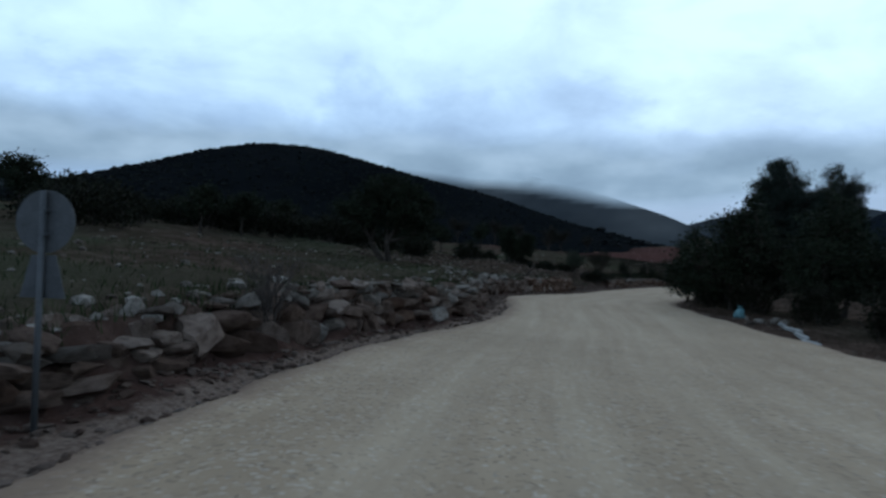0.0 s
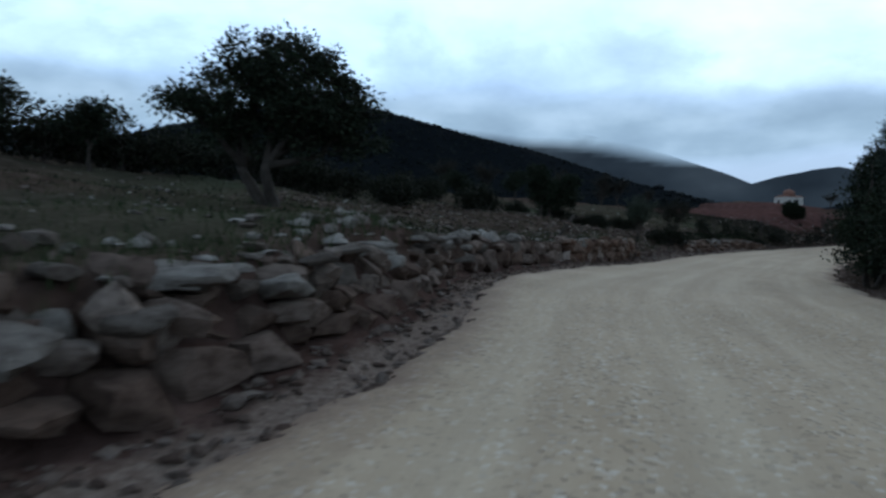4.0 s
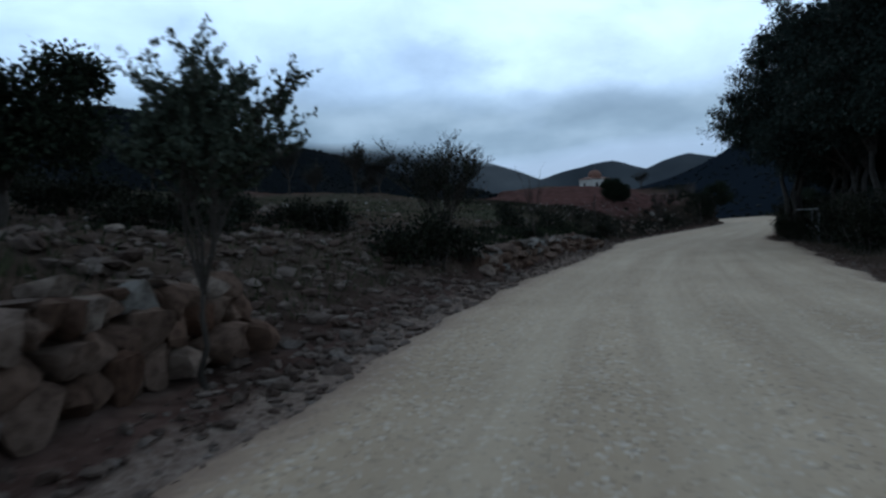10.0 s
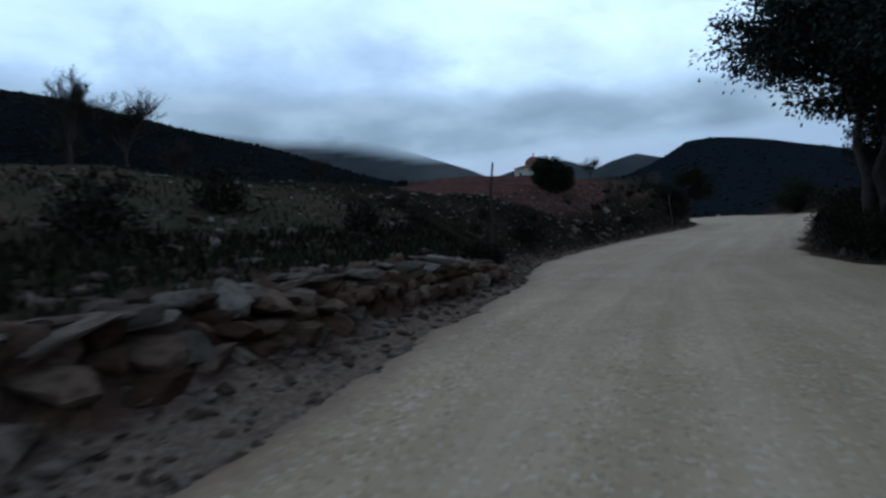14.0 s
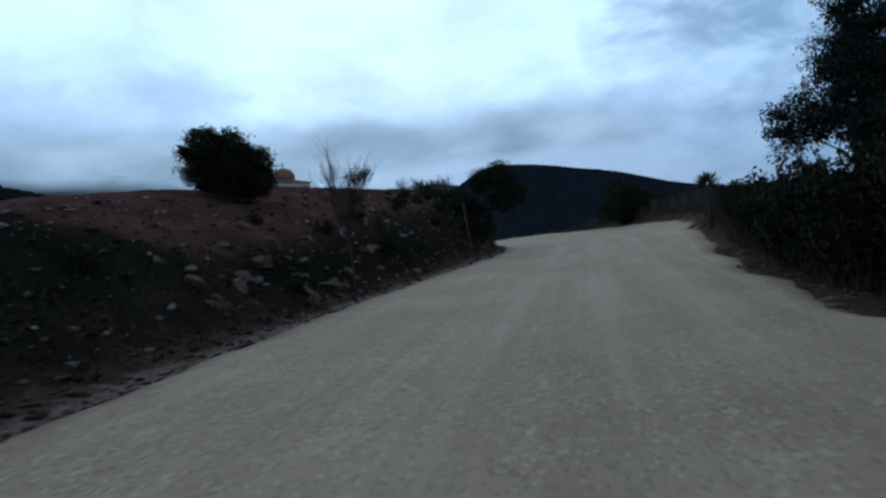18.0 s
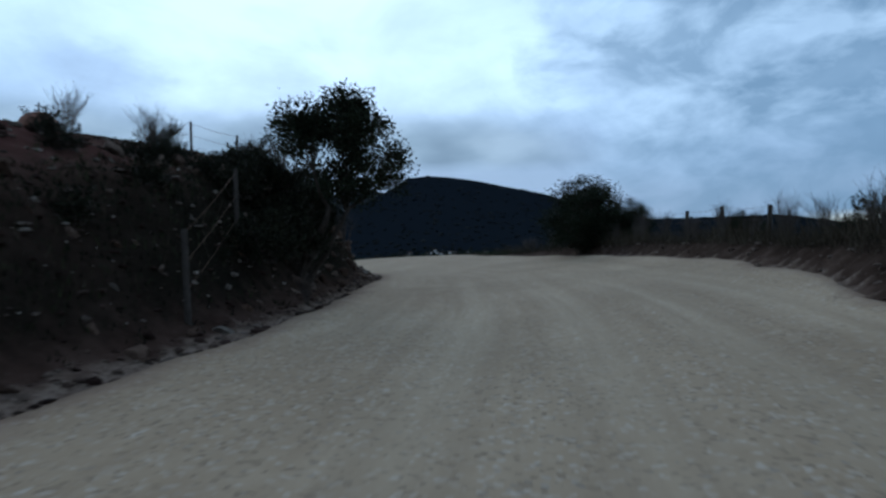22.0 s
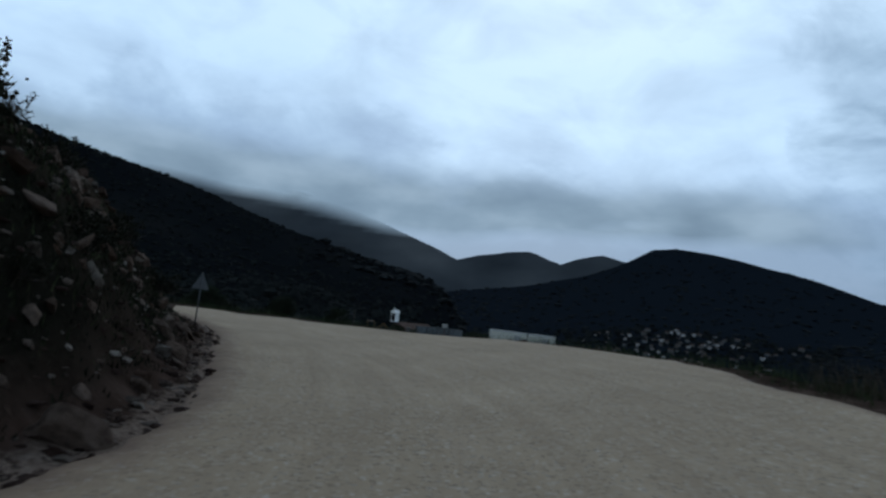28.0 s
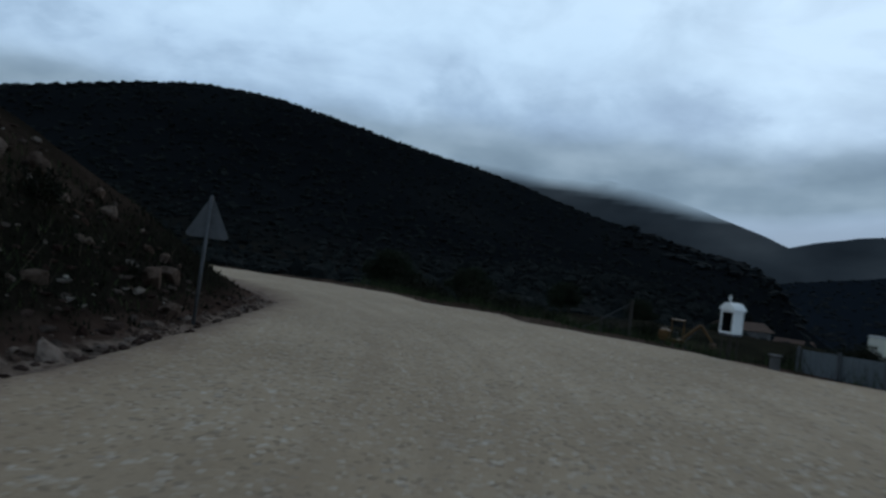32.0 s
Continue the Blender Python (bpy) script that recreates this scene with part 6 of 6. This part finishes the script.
# ---- dry stone walls and rubble ----
def stone_wall(label, s0, s1, high, course, longest, messy, seed, lean=0.12, out=0.0, heap=0.0, pale=0.1, slim=1.0, kinds=None, caps=0.0):
    """A dry wall from s0 to s1: courses of single stones that lean back, rougher towards the top,
    with loose boulders heaped and flat slabs lying along the top where wanted (heap, caps: so many a metre)."""
    r = random.Random(seed)
    mx, my, ma = at_line((s0 + s1) / 2, edge_l((s0 + s1) / 2) - 1.2)
    thing = empty("stone_wall", mx, my, height(mx, my))
    inv = thing.matrix_basis.inverted()

    def lay(mesh, m):
        ob = new("stone", mesh)
        ob.parent = thing
        ob.matrix_basis = inv @ m

    z, row = 0.0, 0
    while z < high(0) + 0.9 and row < 9:
        ch = course * r.uniform(0.85, 1.15) * (1.2 if row == 0 else 1.0 if row < 2 else 0.85)
        s = s0 + r.uniform(0, 0.4)
        while s < s1:
            l = r.uniform(0.4, 1.05) * longest * (1.15 if row == 0 else 1.0 if row < 2 else 0.8)
            hw = high(s) * (0.8 if heap else 1.0)
            if z + ch * 0.5 <= hw * (1 + messy * r.uniform(-0.3, 0.35)):
                sc = s + l / 2
                u = verge_w(sc) - 0.10 + lean * z + r.uniform(-0.07, 0.11) + messy * r.uniform(0, 0.25) * row - out
                x, y, a = at_line(sc, edge_l(sc) - u - 0.2)
                top = z + ch * 0.5 > hw * 0.75
                h = ch * r.uniform(0.8, 1.25)
                tilt = messy * (26 if top else 9)
                m = (pose(x, y, road_z(sc) + 0.03 + z + ch * 0.5 + (messy * r.uniform(-0.05, 0.08) if row else 0), r.gauss(0, tilt * 0.5 + 4), r.gauss(0, tilt * 0.4 + 4), a + r.gauss(0, 7 + tilt))
                     @ Matrix.Diagonal((l * 1.10, r.uniform(0.45, 0.7) * (1 + 0.3 * messy), h * 1.10 * slim, 1)))
                lay(r.choice(BOULDERS if r.random() < pale * (2.5 if top else 0.5) else kinds or STONES), m)
            s += l * r.uniform(0.93, 1.03)
        z += ch * 0.93
        row += 1
    for _ in range(int(heap * (s1 - s0))):
        sc = r.uniform(s0, s1)
        q = r.uniform(0.0, 1.0)
        k = r.uniform(0.16, 0.46) * (1.1 - 0.3 * q)
        x, y, a = at_line(sc, edge_l(sc) - verge_w(sc) - 0.28 - 1.0 * q)
        zb = road_z(sc) + high(sc) * (0.66 + 0.16 * math.sin(q * 3.1)) + r.uniform(-0.10, 0.08)
        m = pose(x, y, zb + k * 0.18, r.gauss(0, 28), r.gauss(0, 28), r.uniform(0, 360)) @ Matrix.Diagonal((k * r.uniform(0.9, 1.5), k * r.uniform(0.8, 1.2), k * r.uniform(0.5, 0.9), 1))
        lay(r.choice(BOULDERS if r.random() < 0.25 else kinds or STONES), m)
    for _ in range(int(caps * (s1 - s0))):
        sc = r.uniform(s0, s1)
        k = r.uniform(0.35, 0.95)
        x, y, a = at_line(sc, edge_l(sc) - verge_w(sc) - 0.15 - 0.5 * r.random())
        m = pose(x, y, road_z(sc) + high(sc) + r.uniform(-0.04, 0.06), r.gauss(0, 9), r.gauss(0, 9), a + r.gauss(0, 30)) @ Matrix.Diagonal((k, k * r.uniform(0.5, 0.75), r.uniform(0.10, 0.17), 1))
        lay(r.choice(BOULDERS if r.random() < 0.7 else STONES), m)
    return tagged(thing, label, "wall")


def wall_high(pairs):
    f = table(pairs)
    return lambda s: float(f(s))


stone_wall("rough dry stone wall with stones heaped along its top", -4, 8, wall_high([(-4, 0.66), (8, 0.68)]), 0.19, 0.72, 0.4, 1, heap=9.0)
stone_wall("rough dry stone wall with grey boulders heaped along its top", 8, 20, wall_high([(8, 0.78), (14, 1.08), (20, 1.06)]), 0.28, 0.85, 0.8, 2, heap=8.0, pale=0.2, caps=1.6)
stone_wall("rough dry stone wall with stones heaped along its top", 20, 34, wall_high([(20, 0.95), (26, 0.9), (34, 0.92)]), 0.26, 0.75, 0.75, 7, heap=8.0, pale=0.2, caps=1.6)
stone_wall("dry stone wall of large rough boulders", 34, 43.5, wall_high([(34, 0.95), (37, 0.84), (43.5, 0.84)]), 0.40, 0.95, 0.35, 3, pale=0.3, caps=0.8)
stone_wall("dry stone wall of rounded brown blocks", 43.5, 55, wall_high([(43.5, 0.88), (47, 1.0), (53, 1.0), (55, 0.75)]), 0.30, 0.52, 0.15, 6, pale=0.02, kinds=BROWNS, caps=1.4)
stone_wall("low dry stone wall of heavy brown blocks", 65, 75, wall_high([(65, 0.75), (68, 0.78), (75, 0.72)]), 0.25, 0.62, 0.4, 4, lean=0.25, pale=0.10, kinds=BROWNS, heap=5.0, caps=3.0)
stone_wall("low tumbled dry stone wall of brown blocks", 75, 87, wall_high([(74, 0.72), (83, 0.68), (87, 0.35)]), 0.22, 0.55, 0.45, 5, lean=0.25, pale=0.10, kinds=BROWNS, heap=6.0, caps=2.4)


# broken rock showing through the earth of the cut bank
def rock_face(n, s0, s1, seed, big):
    """Broken rock sticking out of the cut bank between two places along the line."""
    mid = at_line((s0 + s1) / 2, -7)[:2]
    outcrop = empty("rock_outcrop", *mid, height(*mid))
    inv = outcrop.matrix_basis.inverted()
    r = random.Random(seed)
    for i in range(n):
        s = r.uniform(s0, s1)
        u = 0.25 + 4.0 * r.random() ** 1.1
        x, y, a = at_line(s, float(edge_l(s)) - u)
        k = 0.10 + big * r.random() ** 2.0
        ob = new("rock", r.choice(BOULDERS if i % 9 == 0 else STONES))
        ob.parent = outcrop
        ob.matrix_basis = inv @ pose(x, y, height(x, y) + k * 0.05, r.gauss(0, 20), r.gauss(28, 18), a + r.gauss(0, 25)) @ Matrix.Diagonal((k * r.uniform(1.0, 1.9), k * r.uniform(0.8, 1.2), k * r.uniform(0.35, 0.75), 1))
    return tagged(outcrop, "broken brown rock sticking out of the red earth bank", "rock")


rock_face(90, 104, 126, 77, 0.30)
rock_face(260, 126, 147, 78, 0.38)
rock_face(200, 147, 172, 79, 0.36)


def rubble(name, label, n, s_range, off_fn, size_fn, seed, sink=0.25, mat=None):
    """Loose stones lying about, joined into one mesh."""
    global rnd
    rnd = np.random.default_rng(seed)
    s = rnd.uniform(*s_range, n)
    o = off_fn(s, rnd)
    xy = np.array([at_line(a, b)[:2] for a, b in zip(s, o)])
    ob = scatter(name, xy[:, 0], xy[:, 1], size_fn(n, rnd), rnd.uniform(0.3, 0.75, n), mat or M_rubble, sink, 0.24, (0.6, 1.5))
    return tagged(ob, label, "stones", kind="stuff")


rubble("verge_stones", "small loose stones along the road's edge", 13000, (-4, 100), lambda s, r: edge_l(s) - np.where(r.random(len(s)) < 0.25, -0.55 * r.random(len(s)) ** 2, r.uniform(-0.1, 1.2, len(s))), lambda n, r: 0.012 + 0.065 * r.random(n) ** 3.2, 11, mat=M_clod)
rubble("edge_clods", "loose earth clods and gravel pushed along the road's edge", 5200, (86, 174), lambda s, r: edge_l(s) - 0.28 + 0.09 * np.sin(s * 1.3) + 0.12 * r.standard_normal(len(s)), lambda n, r: 0.012 + 0.05 * r.random(n) ** 3.2, 31, 0.2, mat=M_clod)
rubble("bank_stones", "stone chips lying on the red earth bank", 12000, (86, 172), lambda s, r: edge_l(s) + 0.1 - 6.0 * r.random(len(s)) ** 1.6, lambda n, r: 0.010 + 0.085 * r.random(n) ** 5, 12, mat=M_redclod)
rubble("bank_chips", "pale stone chips on the red earth bank", 2200, (92, 170), lambda s, r: edge_l(s) - 0.9 - 5.5 * r.random(len(s)), lambda n, r: 0.02 + 0.075 * r.random(n) ** 3, 19)
rubble("field_stones", "muted stones scattered on the rough field", 2000, (40, 110), lambda s, r: edge_l(s) - verge_w(s) - bank_w(s) - 0.3 - 16 * r.random(len(s)) ** 1.4, lambda n, r: 0.02 + 0.10 * r.random(n) ** 3.0, 13, 0.3)
rubble("heaped_stones", "grey stones heaped behind the wall", 450, (-4, 50), lambda s, r: edge_l(s) - verge_w(s) - 0.35 - 1.6 * r.random(len(s)), lambda n, r: 0.05 + 0.12 * r.random(n) ** 1.8, 14, 0.15)
rubble("terrace_rubble", "brown stones and slabs lying behind the low wall", 420, (63, 84), lambda s, r: edge_l(s) - verge_w(s) - 0.5 - 3.2 * r.random(len(s)) ** 1.3, lambda n, r: 0.03 + 0.12 * r.random(n) ** 2.4, 20, 0.3, mat=M_clod)
rubble("broken_ground", "broken stones on the bare earth behind the wall", 2600, (37, 67), lambda s, r: edge_l(s) - verge_w(s) - 0.6 - 11 * r.random(len(s)) ** 1.2, lambda n, r: 0.025 + 0.15 * r.random(n) ** 3.2, 32, 0.25, mat=M_clod)
rubble("gap_rubble", "broken earth and stones in the wall's gap", 3600, (53.5, 67), lambda s, r: edge_l(s) - 0.2 - 4.4 * r.random(len(s)), lambda n, r: 0.012 + 0.14 * r.random(n) ** 5.5, 15, mat=M_clod)
rubble("field_pebbles", "few pale stones in the winter field", 700, (-2, 45), lambda s, r: edge_l(s) - 3.0 - 16 * r.random(len(s)), lambda n, r: 0.03 + 0.10 * r.random(n) ** 3, 16)
rubble("road_pebbles", "loose gravel lying on the road", 16000, (-2, 175), lambda s, r: edge_l(s) + (edge_r(s) - edge_l(s)) * r.random(len(s)), lambda n, r: 0.008 + 0.022 * r.random(n) ** 3, 17, 0.1)
rubble("shoulder_stones", "earth clods and stones along the right shoulder", 3200, (2, 165), lambda s, r: edge_r(s) + r.uniform(-0.25, 0.8, len(s)), lambda n, r: 0.016 + 0.06 * r.random(n) ** 3, 18, mat=M_clod)


# ---- grass ----
def grass(name, label, n, s_range, off_fn, tall, mat, seed, thin=0.012):
    r = np.random.default_rng(seed)
    s = r.uniform(*s_range, n)
    o = off_fn(s, r)
    xy = np.array([at_line(a, b)[:2] for a, b in zip(s, o)])
    z = ground_z(xy[:, 0], xy[:, 1]) - 0.02
    h = tall * (0.4 + r.random(n))
    a = r.uniform(0, 6.28, n)
    lean = r.normal(0, 0.35, (n, 2)) * h[:, None]
    dx, dy = np.cos(a) * thin, np.sin(a) * thin
    p = np.stack([xy[:, 0], xy[:, 1], z], 1)
    v = np.stack([p + np.stack([dx, dy, 0 * dx], 1), p - np.stack([dx, dy, 0 * dx], 1), p + np.concatenate([lean, h[:, None]], 1)], 1)
    ob = mesh_object(name, v.reshape(-1, 3), np.arange(3 * n).reshape(-1, 3), mat, False)
    return tagged(ob, label, "grass", kind="stuff")


grass("field_grass", "short green winter grass in the field", 24000, (-3, 98), lambda s, r: edge_l(s) - verge_w(s) - 1.2 - 14 * r.random(len(s)) ** 1.5, 0.16, M_green, 21, 0.014)
grass("bank_grass", "dry and green grass on the bank", 4500, (88, 172), lambda s, r: edge_l(s) - 0.9 - 2.6 * r.random(len(s)), 0.16, M_green, 22)
grass("bank_straw", "dead straw on the bank", 2600, (60, 172), lambda s, r: edge_l(s) - 1.2 - 2.2 * r.random(len(s)), 0.26, M_dry, 23, 0.008)
grass("shoulder_straw", "tall dry grass along the right shoulder", 9000, (112, 152), lambda s, r: edge_r(s) + 0.6 + 2.8 * r.random(len(s)) ** 1.5, 0.55, M_dry, 24, 0.010)
grass("shoulder_grass", "dry and green grass on the right shoulder", 9000, (8, 112), lambda s, r: edge_r(s) + 0.5 + 3.5 * r.random(len(s)), 0.28, M_dry, 25, 0.009)
grass("yard_grass", "dark rough grass beyond the gravel edge", 9000, (150, 182), lambda s, r: edge_r(s) + 0.25 + 4.5 * r.random(len(s)), 0.30, M_green, 27, 0.010)
grass("wall_weeds", "weeds growing between wall and field", 6000, (-3, 86), lambda s, r: edge_l(s) - verge_w(s) - 0.3 - 1.2 * r.random(len(s)), 0.22, M_green, 26)
# near-black blades, added to darken the bank as shade would
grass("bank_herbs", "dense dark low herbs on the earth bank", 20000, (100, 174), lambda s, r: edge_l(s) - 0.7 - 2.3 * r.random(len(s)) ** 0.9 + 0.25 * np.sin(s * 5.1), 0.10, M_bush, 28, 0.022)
grass("wall_herbs", "dark herbs in the trough behind the low wall", 8000, (65, 90), lambda s, r: edge_l(s) - verge_w(s) - 0.9 - 1.6 * r.random(len(s)), 0.16, M_bush, 33, 0.03)
grass("field_herbs", "dark low herbs among the field stones", 9000, (30, 98), lambda s, r: edge_l(s) - verge_w(s) - bank_w(s) - 15 * r.random(len(s)) ** 1.3, 0.13, M_bush, 29, 0.03)
